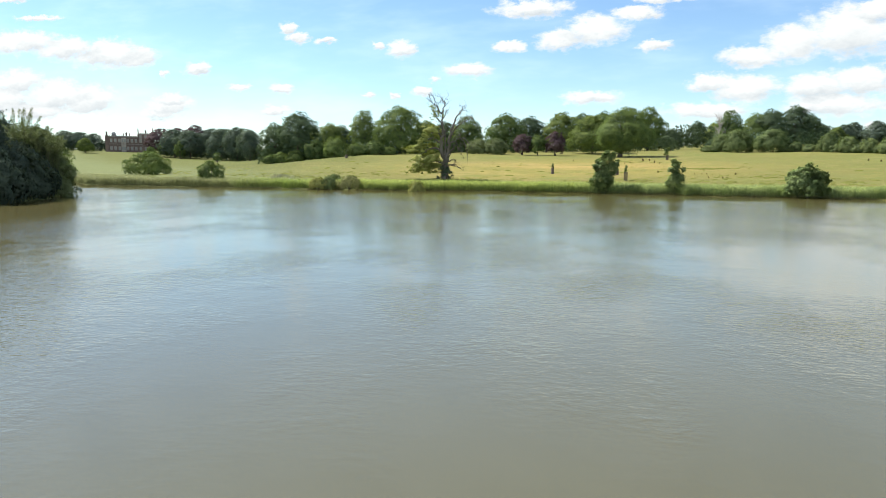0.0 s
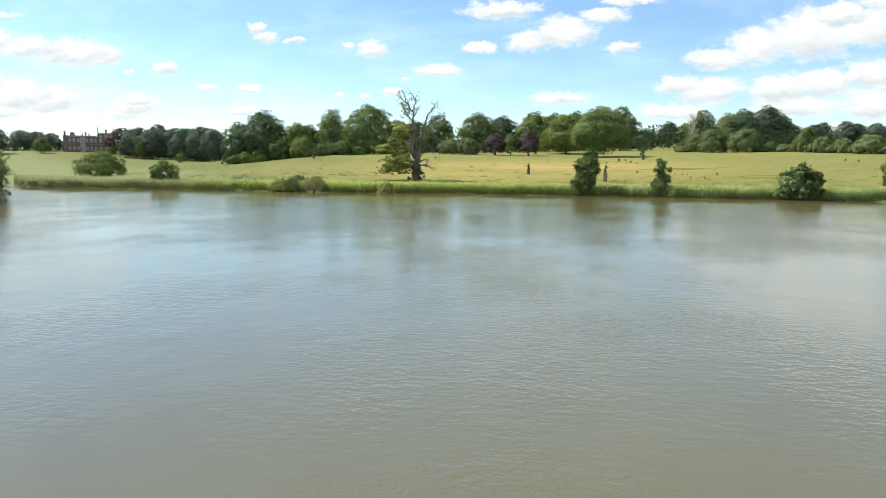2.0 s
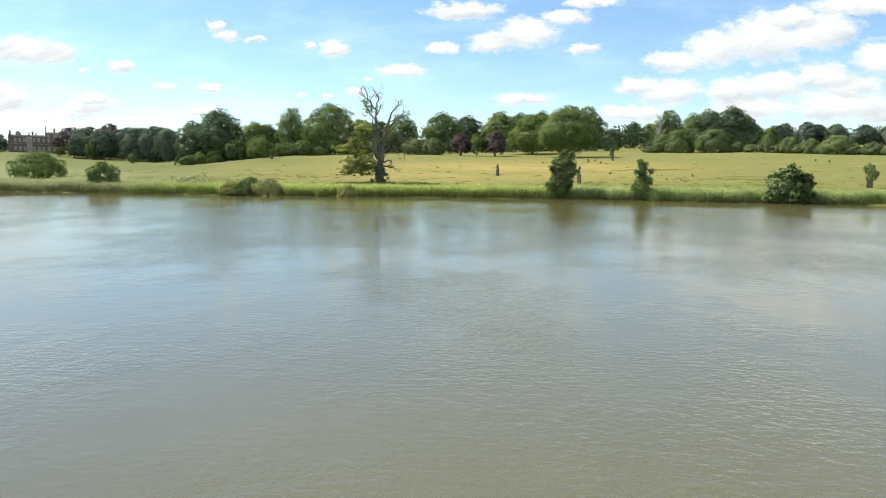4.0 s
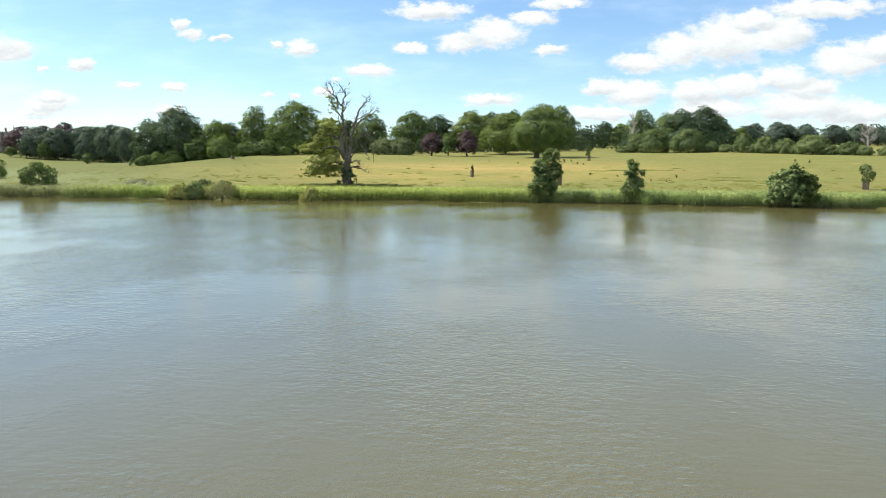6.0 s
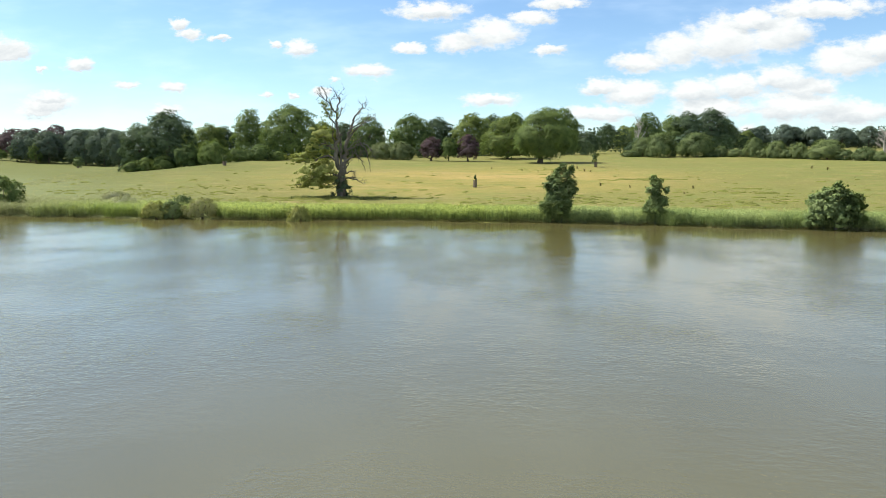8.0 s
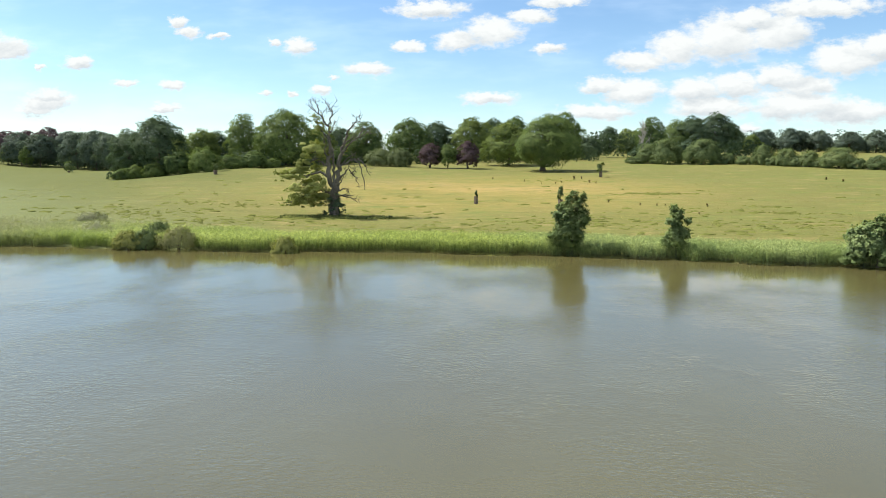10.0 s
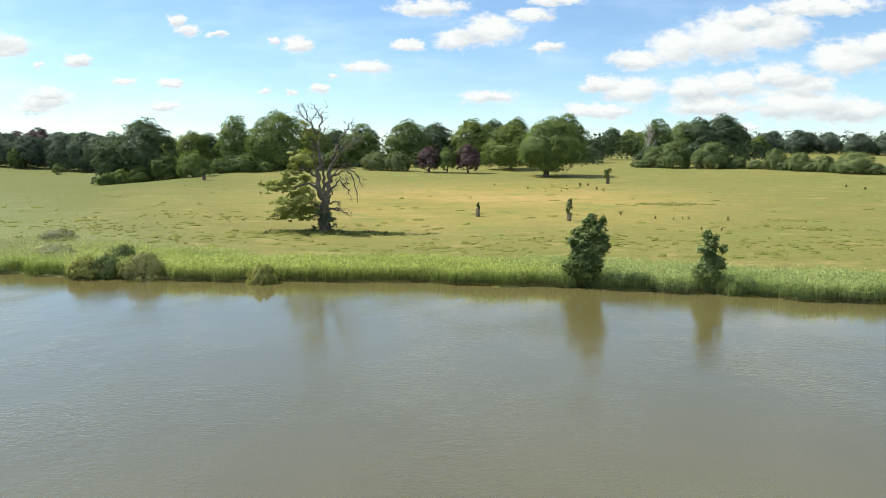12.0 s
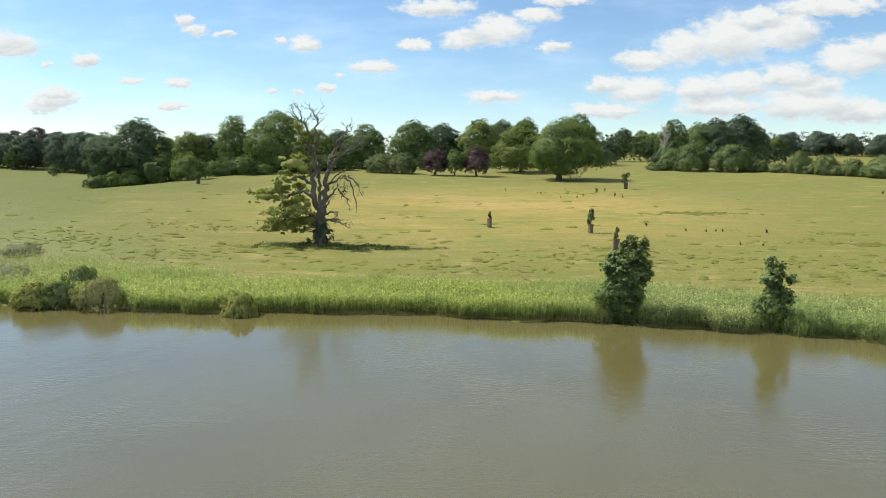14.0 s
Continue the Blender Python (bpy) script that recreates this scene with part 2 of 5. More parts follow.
def leaf_material(name, dark, light, thin=0.4, gloss=0.012, clump=0.35):
    m = bpy.data.materials.new(name)
    m.use_nodes = True
    tr = m.node_tree
    tr.nodes.clear()
    geo, info = tr.nodes.new("ShaderNodeNewGeometry"), tr.nodes.new("ShaderNodeObjectInfo")
    bough = noise_node(tr, geo.outputs["Position"], clump, 3, 0.6).outputs["Fac"]
    mixed = math_node(tr, "ADD", math_node(tr, "MULTIPLY", geo.outputs["Random Per Island"], 0.25), math_node(tr, "MULTIPLY", info.outputs["Random"], 0.35))
    mixed = math_node(tr, "ADD", mixed, math_node(tr, "MULTIPLY", step_node(tr, bough, 0.35, 0.65), 0.4))
    col = ramp(tr, mixed, ((0.1, dark), (0.9, light)))
    d, t, g = tr.nodes.new("ShaderNodeBsdfDiffuse"), tr.nodes.new("ShaderNodeBsdfTranslucent"), tr.nodes.new("ShaderNodeBsdfGlossy")
    link(tr, col, d.inputs[0])
    link(tr, mix_col(tr, 1.0, col, (1.12 * thin, 1.22 * thin, 0.68 * thin), "MULTIPLY"), t.inputs[0])
    g.inputs["Roughness"].default_value, g.inputs[0].default_value = 0.45, (0.5, 0.5, 0.5, 1)
    a, b = tr.nodes.new("ShaderNodeAddShader"), tr.nodes.new("ShaderNodeMixShader")
    b.inputs[0].default_value = gloss
    link(tr, d.outputs[0], a.inputs[0]), link(tr, t.outputs[0], a.inputs[1])
    link(tr, a.outputs[0], b.inputs[1]), link(tr, g.outputs[0], b.inputs[2])
    out = tr.nodes.new("ShaderNodeOutputMaterial")
    link(tr, b.outputs[0], out.inputs[0])
    return m


def rough_material(name, dark, light, scale, rough=0.85, depth=0.03, stretch=(1, 1, 1)):
    m, tr, p = material(name)
    pos = vec_node(tr, "MULTIPLY", tr.nodes.new("ShaderNodeTexCoord").outputs["Object"], stretch)
    big, fine = noise_node(tr, pos, scale * 0.2, 4).outputs["Fac"], noise_node(tr, pos, scale, 5, 0.65).outputs["Fac"]
    f = math_node(tr, "ADD", math_node(tr, "MULTIPLY", big, 0.5), math_node(tr, "MULTIPLY", fine, 0.5))
    link(tr, ramp(tr, f, ((0.35, dark), (0.65, light))), p.inputs["Base Color"])
    p.inputs["Roughness"].default_value = rough
    bump(tr, p, fine, 0.8, depth)
    return m


def reed_material(name, foot, blade, tip, lush=0.0):
    m, tr, p = material(name)
    geo = tr.nodes.new("ShaderNodeNewGeometry")
    sep = tr.nodes.new("ShaderNodeSeparateXYZ")
    link(tr, geo.outputs["Position"], sep.inputs[0])
    patch = noise_node(tr, geo.outputs["Position"], 0.09, 3).outputs["Fac"]
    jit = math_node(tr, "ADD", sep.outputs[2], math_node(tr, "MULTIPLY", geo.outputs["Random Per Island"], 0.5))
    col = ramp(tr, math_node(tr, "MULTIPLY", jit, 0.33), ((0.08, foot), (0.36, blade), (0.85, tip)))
    col = mix_col(tr, 0.9, col, ramp(tr, geo.outputs["Random Per Island"], ((0.0, (0.5, 0.58, 0.5)), (1.0, (1.42, 1.36, 1.2)))), "MULTIPLY")
    col = mix_col(tr, step_node(tr, patch, 0.45, 0.7, 0.0, lush), col, (0.205, 0.280, 0.062))
    clump = noise_node(tr, vec_node(tr, "MULTIPLY", geo.outputs["Position"], (1.0, 0.8, 0.5)), 1.7, 3, 0.6).outputs["Fac"]
    col = mix_col(tr, 1.0, col, ramp(tr, clump, ((0.32, (0.58, 0.64, 0.62)), (0.66, (1.40, 1.34, 1.15)))), "MULTIPLY")
    west = math_node(tr, "ADD", sep.outputs[0], math_node(tr, "MULTIPLY", patch, 30.0))
    col = mix_col(tr, step_node(tr, west, -48, -85, 0.0, lush), col, mix_col(tr, 1.0, (0.205, 0.220, 0.105), ramp(tr, clump, ((0.3, (0.6, 0.6, 0.6)), (0.7, (1.35, 1.3, 1.25)))), "MULTIPLY"))
    cool = math_node(tr, "ADD", sep.outputs[0], math_node(tr, "MULTIPLY", patch, 40.0))
    col = mix_col(tr, step_node(tr, cool, 8, 38, 0.0, lush), col, mix_col(tr, 1.0, col, (0.95, 0.95, 1.55), "MULTIPLY"))
    link(tr, col, p.inputs["Base Color"])
    p.inputs["Roughness"].default_value = 0.6
    p.inputs["Specular IOR Level"].default_value = 0.25
    thin, both = tr.nodes.new("ShaderNodeBsdfTranslucent"), tr.nodes.new("ShaderNodeMixShader")
    link(tr, col, thin.inputs[0])
    both.inputs[0].default_value = 0.4
    link(tr, p.outputs[0], both.inputs[1]), link(tr, thin.outputs[0], both.inputs[2])
    link(tr, both.outputs[0], tr.nodes["Material Output"].inputs[0])
    return m


WATER, MEADOW = water_material(), meadow_material()
OAK_LEAF = leaf_material("oak_leaves", (0.044, 0.072, 0.028), (0.136, 0.176, 0.054))
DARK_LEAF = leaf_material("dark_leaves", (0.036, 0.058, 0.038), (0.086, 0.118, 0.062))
# aerial haze put into the leaf colour: bluer and paler than nearer dark leaves
BELT_HAZE_LEAF = leaf_material("haze_tinted_leaves", (0.046, 0.067, 0.056), (0.096, 0.124, 0.086))
BRIGHT_LEAF = leaf_material("bright_leaves", (0.060, 0.088, 0.029), (0.160, 0.194, 0.056))
WILLOW_LEAF = leaf_material("willow_leaves", (0.075, 0.097, 0.046), (0.146, 0.173, 0.080))
PURPLE_LEAF = leaf_material("copper_leaves", (0.054, 0.037, 0.043), (0.112, 0.078, 0.086), 0.4)
ALDER_LEAF = leaf_material("alder_leaves", (0.070, 0.104, 0.042), (0.172, 0.214, 0.084), 0.45, 0.02)
# olive foliage, its colour raised to stand for the sunlit half of a bush
SUNLIT_OLIVE_LEAF = leaf_material("sunlit_olive_leaves", (0.120, 0.130, 0.044), (0.225, 0.225, 0.080), 0.7)
OLD_OAK_LEAF = leaf_material("old_oak_leaves", (0.125, 0.142, 0.046), (0.270, 0.282, 0.098), 0.6)
HEDGE_LEAF = leaf_material("hedge_leaves", (0.060, 0.088, 0.038), (0.148, 0.180, 0.072))
BROWN_LEAF = leaf_material("brown_sallow_leaves", (0.125, 0.128, 0.060), (0.215, 0.210, 0.105), 0.7)
# shade on the lake side of the shore trees, put into a darker leaf colour
SHORE_SHADE_LEAF = leaf_material("shade_painted_leaves", (0.023, 0.038, 0.031), (0.058, 0.076, 0.054), 0.25)
GREY_LEAF = leaf_material("grey_leaves", (0.160, 0.165, 0.110), (0.270, 0.270, 0.190), 0.7)
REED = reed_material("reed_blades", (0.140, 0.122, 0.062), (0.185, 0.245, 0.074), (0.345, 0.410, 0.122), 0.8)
TUFT = leaf_material("rough_grass", (0.092, 0.104, 0.031), (0.138, 0.144, 0.043), 0.6, 0.0)
TURF = reed_material("dry_grass", (0.160, 0.156, 0.048), (0.215, 0.195, 0.062), (0.260, 0.228, 0.080))
DOCK = leaf_material("dock_seed", (0.105, 0.085, 0.045), (0.190, 0.145, 0.075), 0.5)
BARK = rough_material("bark", (0.055, 0.045, 0.034), (0.150, 0.125, 0.095), 2.5, 0.9, 0.06, (1, 1, 0.25))
DEADWOOD = rough_material("dead_wood", (0.040, 0.035, 0.028), (0.170, 0.152, 0.122), 4.5, 0.85, 0.16, (1, 1, 0.3))
PALEWOOD = rough_material("bleached_wood", (0.230, 0.209, 0.180), (0.374, 0.353, 0.317), 2.0, 0.85, 0.03, (1, 1, 0.2))
TALL_GRASS = reed_material("tall_grass", (0.088, 0.108, 0.040), (0.115, 0.142, 0.055), (0.160, 0.185, 0.076))
STAKE = rough_material("weathered_timber", (0.085, 0.066, 0.050), (0.175, 0.140, 0.108), 4.0, 0.85, 0.01, (1, 1, 0.2))
BRICK = rough_material("house_brick", (0.105, 0.078, 0.070), (0.170, 0.128, 0.112), 0.6, 0.85, 0.02)
STONE = rough_material("house_stone", (0.235, 0.205, 0.180), (0.340, 0.310, 0.275), 0.8, 0.8, 0.02)
SLATE = rough_material("roof_lead", (0.110, 0.115, 0.125), (0.190, 0.195, 0.205), 0.7, 0.6, 0.02)
GLASS, _, gp = material("window_glass")
gp.inputs["Base Color"].default_value, gp.inputs["Roughness"].default_value = (0.22, 0.23, 0.23, 1), 0.12


# ---- mesh helpers ----
def mesh_of(name, verts, faces, mat, smooth=False):
    me = bpy.data.meshes.new(name)
    me.from_pydata(verts, [], faces)
    me.materials.append(mat)
    if smooth:
        me.polygons.foreach_set("use_smooth", [True] * len(me.polygons))
    me.update()
    return me


def quads_mesh(name, corners, mat):
    """corners: an array (count, n, 3): one loose n-sided face each."""
    corners = np.asarray(corners, np.float32)
    count, n = corners.shape[:2]
    me = bpy.data.meshes.new(name)
    me.vertices.add(count * n)
    me.vertices.foreach_set("co", corners.ravel())
    me.loops.add(count * n)
    me.loops.foreach_set("vertex_index", np.arange(count * n, dtype=np.int32))
    me.polygons.add(count)
    me.polygons.foreach_set("loop_start", np.arange(count, dtype=np.int32) * n)
    me.polygons.foreach_set("loop_total", np.full(count, n, np.int32))
    me.materials.append(mat)
    me.update(calc_edges=True)
    return me


def part(name, me, parent, label=""):
    ob = new(name, me)
    ob.parent = parent
    return tagged(ob, label)


def thing(name, label, category, at=(0, 0, 0), turn=0.0, size=(1, 1, 1), group=""):
    ob = new(name)
    ob.empty_display_size = 0.5
    ob.location, ob.rotation_euler, ob.scale = at, (0, 0, radians(turn)), size
    return tagged(ob, label, category, group)


def tube(path, radii, n=8):
    path = [Vector(p) for p in path]
    verts, faces = [], []
    side = Vector((1, 0, 0))
    for k, p in enumerate(path):
        ahead = (path[min(k + 1, len(path) - 1)] - path[max(k - 1, 0)]).normalized()
        side = (side - ahead * side.dot(ahead))
        side = side.normalized() if side.length > 1e-3 else ahead.orthogonal().normalized()
        over = ahead.cross(side)
        for j in range(n):
            a = 2 * math.pi * j / n
            wob = 1 + 0.12 * noise.noise(Vector((j * 0.9, k * 0.7, path[0].x)))
            verts.append(tuple(p + (side * math.cos(a) + over * math.sin(a)) * radii[k] * wob))
    for k in range(len(path) - 1):
        for j in range(n):
            faces.append((k * n + j, k * n + (j + 1) % n, (k + 1) * n + (j + 1) % n, (k + 1) * n + j))
    faces.append(tuple(range(n))[::-1])
    faces.append(tuple((len(path) - 1) * n + j for j in range(n)))
    return verts, faces


def merge(pieces):
    verts, faces = [], []
    for v, f in pieces:
        base = len(verts)
        verts += v
        faces += [tuple(i + base for i in q) for q in f]
    return verts, faces


def box(x0, y0, z0, x1, y1, z1):
    v = [(x, y, z) for z in (z0, z1) for y in (y0, y1) for x in (x0, x1)]
    return v, [(0, 2, 3, 1), (4, 5, 7, 6), (0, 1, 5, 4), (1, 3, 7, 5), (3, 2, 6, 7), (2, 0, 4, 6)]


# ---- the lie of the land ----
BANK_X = (-400, -175, -138, -100, -60, -40, -25, 0, 15, 25, 45, 60, 120, 400)
BANK_Y = (300, 200, 163.5, 160, 158, 157.5, 160, 159, 158, 155.5, 152, 150, 146, 150)
SLOPE_X = (-700, -500, -390, -307, -180, -130, -42, 13, 84, 146, 400)
SLOPE = (0.055, 0.055, 0.034, 0.026, 0.041, 0.056, 0.05, 0.052, 0.053, 0.059, 0.06)
LEFT_Y = (-150, 60, 85, 97, 115, 190, 260)
LEFT_X = (-62, -81, -83, -88, -107, -192, -420)


def bank(x):
    return np.interp(x, BANK_X, BANK_Y) + 0.7 * np.sin(np.asarray(x) * 0.31) + 0.5 * np.sin(np.asarray(x) * 0.83 + 1)


def shelf(s):
    return np.where(s < 0, np.maximum(-1.6, 0.3 + 0.8 * s), 0.3 + 0.1 * np.minimum(s / 15, 1))


def height(x, y):
    x, y = np.asarray(x, float), np.asarray(y, float)
    s = y - bank(x)
    far = shelf(s) + np.interp(x, SLOPE_X, SLOPE) * np.maximum(np.minimum(s, 300) - 15, 0) + np.interp(x, (60, 170), (0.028, 0.045)) * np.clip(s - 300, 0, 500)
    far = far - 1.3 * np.exp(-(((x + 44) / 35) ** 2 + ((y - 213) / 28) ** 2)) * (s > 10)
    far = far + np.where(s > 20, 0.25 * np.sin(x * 0.045 + 1) * np.sin(y * 0.06), 0)
    sl = (np.interp(y, LEFT_Y, LEFT_X) - x) * 0.8
    left = shelf(sl) + 0.03 * np.clip(sl - 8, 0, 60)
    near = shelf(-120 - y) + 0.02 * np.clip(-140 - y, 0, 300)
    right = shelf(x - 190) + 0.03 * np.clip(x - 200, 0, 300)
    return np.maximum(np.maximum(far, left), np.maximum(near, right))


def ground_at(x, y):
    return float(height(x, y))


def build_ground():
    def axis(lo, hi, step, end_lo, end_hi, grow=1.22):
        core = list(np.arange(lo, hi + step / 2, step))
        a, s = [], step
        v = core[0]
        while v > end_lo:
            s *= grow
            v -= s
            a.append(v)
        b, s, v = [], step, core[-1]
        while v < end_hi:
            s *= grow
            v += s
            b.append(v)
        return np.array(a[::-1] + core + b)

    xs, ys = axis(-200, 120, 2.0, -2400, 2400), np.concatenate([axis(60, 260, 2.0, -2400, 261)[:-1], axis(262, 620, 6.0, 261, 4200)[1:]])
    gx, gy = np.meshgrid(xs, ys)
    gz = height(gx, gy)
    verts = np.stack([gx, gy, gz], -1).reshape(-1, 3)
    w, n = len(xs), len(ys)
    i = (np.arange(n - 1)[:, None] * w + np.arange(w - 1)[None]).ravel()
    faces = np.stack([i, i + 1, i + 1 + w, i + w], 1)
    me = bpy.data.meshes.new("ground")
    me.from_pydata(verts.tolist(), [], faces.tolist())
    me.materials.append(MEADOW)
    me.polygons.foreach_set("use_smooth", [True] * len(me.polygons))
    tagged(new("ground", me), "dry yellow-green grazing meadow rising gently from the lake", "ground", kind="structure")
    v, f = [(-420, -300, 0), (260, -300, 0), (260, 260, 0), (-420, 260, 0)], [(0, 1, 2, 3)]
    tagged(new("water", mesh_of("water", v, f, WATER)), "murky olive lake water with small wind ripples", "lake", kind="structure")


build_ground()


# ---- foliage ----
def leaves(rng, centres, radii, count, size, up=0.35, shell=0.55, long=1.5, far=False, spray=0.16, out=None):
    """Leaf sprays over the shells of many ellipsoids: corners (n, 3 or 4, 3) and the way each spray faces. out: the open side of each ellipsoid."""
    centres, radii = np.asarray(centres, float), np.asarray(radii, float)
    area = radii[:, 0] * radii[:, 2]
    middle = np.average(centres, axis=0, weights=area)
    out = (centres - middle) / (np.abs(centres - middle).max() + 1e-6) if out is None else np.asarray(out, float)
    few = 5
    groups = -(-count // few)
    who = rng.choice(len(centres), groups, p=area / area.sum())
    d = rng.normal(size=(groups, 3))
    d /= np.linalg.norm(d, axis=1, keepdims=True)
    d[:, 2] = np.where(d[:, 2] < -0.45, -d[:, 2], d[:, 2])
    inward = np.minimum((d * out[who]).sum(1) + 0.25, 0)
    d = d - 2 * inward[:, None] * out[who]
    d /= np.linalg.norm(d, axis=1, keepdims=True)
    reach = shell + (1.0 - shell) * rng.random(groups) ** 0.6
    p = centres[who] + d * radii[who] * reach[:, None]
    twig = d + rng.normal(size=(groups, 3)) * 0.6 + np.array([0, 0, 0.15])
    twig *= (spray * radii[who].mean(1) * rng.uniform(0.3, 1.1, groups))[:, None]
    whole = p - middle
    whole /= np.abs(whole).max() + 1e-6
    lead = 0.45 * d + 0.9 * out[who] + 0.35 * whole + np.array([0, 0, up * 0.6]) + rng.normal(size=(groups, 3)) * 0.12
    p, twig, lead = np.repeat(p, few, 0)[:count], np.repeat(twig, few, 0)[:count], np.repeat(lead, few, 0)[:count]
    thick = np.linalg.norm(twig, axis=1, keepdims=True)
    p = p + twig * rng.random((count, 1)) + rng.normal(size=(count, 3)) * thick * 0.22
    face = lead + rng.normal(size=(count, 3)) * 0.16
    face /= np.linalg.norm(face, axis=1, keepdims=True)
    nrm = face + rng.normal(size=(count, 3)) * 0.32
    nrm /= np.linalg.norm(nrm, axis=1, keepdims=True)
    nrm *= np.where((nrm * face).sum(1) < 0, -1, 1)[:, None]
    a = np.cross(nrm, rng.normal(size=(count, 3)))
    a /= np.linalg.norm(a, axis=1, keepdims=True) + 1e-9
    b = np.cross(nrm, a)
    s = size * (0.6 + 0.8 * rng.random(count))[:, None]
    if far:
        return np.stack([p - a * s * 0.6 - b * s * 0.35, p + a * s * 0.65 - b * s * 0.3, p + b * s * 0.7 - a * s * 0.1], 1), face
    return np.stack([p - a * s * 0.5 * long, p - b * s * 0.45, p + a * s * 0.5 * long - nrm * s * 0.1, p + b * s * 0.45 - a * s * 0.05], 1), face


def leaf_mesh(name, made, mat):
    corners, face = made
    me = quads_mesh(name, corners, mat)
    me.polygons.foreach_set("use_smooth", [True] * len(me.polygons))
    me.normals_split_custom_set(np.repeat(face, corners.shape[1], axis=0).tolist())
    return me


def crown_lobes(rng, h, r, base, lobes, waist=0.42, big=0.33, subs=10, shift=0.0, blunt=2.0):
    """Boughs of a domed crown between heights base and h, of radius about r: centres, radii and open sides. waist: how high the widest part lies."""
    mid = base + (h - base) * waist
    c, q, o = [], [], []
    for k in range(lobes):
        z = 0.97 - 1.75 * (k + rng.uniform(0.1, 0.9)) / lobes
        a = 2.39996 * k + rng.uniform(-0.35, 0.35)
        wide = math.sqrt(max(1 - abs(z) ** (blunt if z > 0 else 3.5), 0.02))
        half = (h - mid) if z > 0 else (mid - base)
        size = min(r * big * rng.uniform(0.62, 1.35), (h - base) * 0.3)
        ring = max(r * wide * rng.uniform(0.78, 1.14) - size * 0.85, 0.0)
        flat = rng.uniform(0.7, 0.9)
        tall = mid + z * half * rng.uniform(0.94, 1.05) - size * flat * 0.75 * max(z, 0)
        out = np.array([math.cos(a) * wide, math.sin(a) * wide, 0.8 * z + 0.15])
        out /= np.linalg.norm(out)
        centre = np.array([math.cos(a) * ring + shift, math.sin(a) * ring, max(tall, base + size * 0.4)])
        c.append(centre), q.append((size, size, size * flat)), o.append(out)
        for _ in range(subs):
            d = rng.normal(size=3) + 0.6 * out
            d /= np.linalg.norm(d)
            small = size * rng.uniform(0.30, 0.56)
            c.append(centre + d * np.array((size, size, size * flat)) * rng.uniform(0.75, 1.0))
            q.append((small, small, small * 0.8)), o.append(0.3 * out + 0.75 * d)
    c.append(np.array([shift, 0, mid])), q.append((r * 0.6, r * 0.6, (h - base) * 0.36)), o.append(np.zeros(3))
    return c, q, o


def broad_tree(name, seed, h, r, base, lobes, count, leaf_size, leaf, bark=BARK, trunk_r=0.45, waist=0.42, big=0.33, shift=0.0, blunt=2.0):
    """A tree of its own height in metres: trunk, limbs and crown."""
    rng = np.random.default_rng(seed)
    root = thing(name, "tree", "tree")
    top = base + (h - base) * 0.55
    path = [(0.25 * math.sin(k * 1.7 + seed), 0.2 * math.cos(k * 2.1 + seed), -0.4 + (top + 0.4) * k / 5) for k in range(6)]
    v, f = tube(path, [trunk_r * w for w in (1.5, 1.05, 0.95, 0.8, 0.55, 0.25)], 8)
    part("trunk", mesh_of("trunk", v, f, bark, True), root)
    c, q, o = crown_lobes(rng, h, r, base, lobes, waist, big, shift=shift, blunt=blunt)
    limbs = []
    for k in range(2, min(lobes, 12)):
        a = Vector((0, 0, max(base * 0.9, top * rng.uniform(0.3, 0.8))))
        b = Vector(c[11 * k])
        m = a.lerp(b, 0.5) + Vector((0, 0, 0.04 * h))
        limbs.append(tube([a, m, b], [trunk_r * 0.45, trunk_r * 0.28, trunk_r * 0.1], 5))
    part("limbs", mesh_of("limbs", *merge(limbs), bark, True), root)
    part("crown", leaf_mesh("crown", leaves(rng, c, q, count, leaf_size, shell=0.78, far=True, spray=0.2, out=o), leaf), root)
    return root


def bush(name, seed, h, r, lobes, count, leaf_size, leaf, long=1.5, waist=0.3, big=0.34):
    rng = np.random.default_rng(seed)
    root = thing(name, "bush", "bush")
    c, q, o = crown_lobes(rng, h, r, 0.05 * h, lobes, waist, big, 9, blunt=2.4)
    stems = []
    for k in range(5):
        e = Vector(c[10 * (k + 3)]) * 0.9
        stems.append(tube([(0.1 * math.cos(k), 0.1 * math.sin(k), -0.3), (e.x * 0.4, e.y * 0.4, e.z * 0.5), tuple(e)], [0.12, 0.08, 0.03], 5))
    part("stems", mesh_of("stems", *merge(stems), BARK, True), root)
    part("crown", leaf_mesh("crown", leaves(rng, c, q, count, leaf_size, shell=0.72, long=long, far=count > 9000, out=o), leaf), root)
    return root


def set_down(proto, rows, native_h, native_r, label, category, group, turn0=0):
    """Copies of one tree at rows of (x, y, height, radius); the first row takes the tree itself."""
    tagged(proto, label, category, group)
    for k, (x, y, h, r) in reversed(list(enumerate(rows))):
        m = pose(x, y, ground_at(x, y) - 0.1, 0, 0, (turn0 + 137 * k) % 360)
        proto.scale = (r / native_r, r / native_r, h / native_h)
        if k:
            copy_thing(proto, m)
        else:
            proto.matrix_basis = m @ Matrix.Diagonal((*proto.scale, 1))


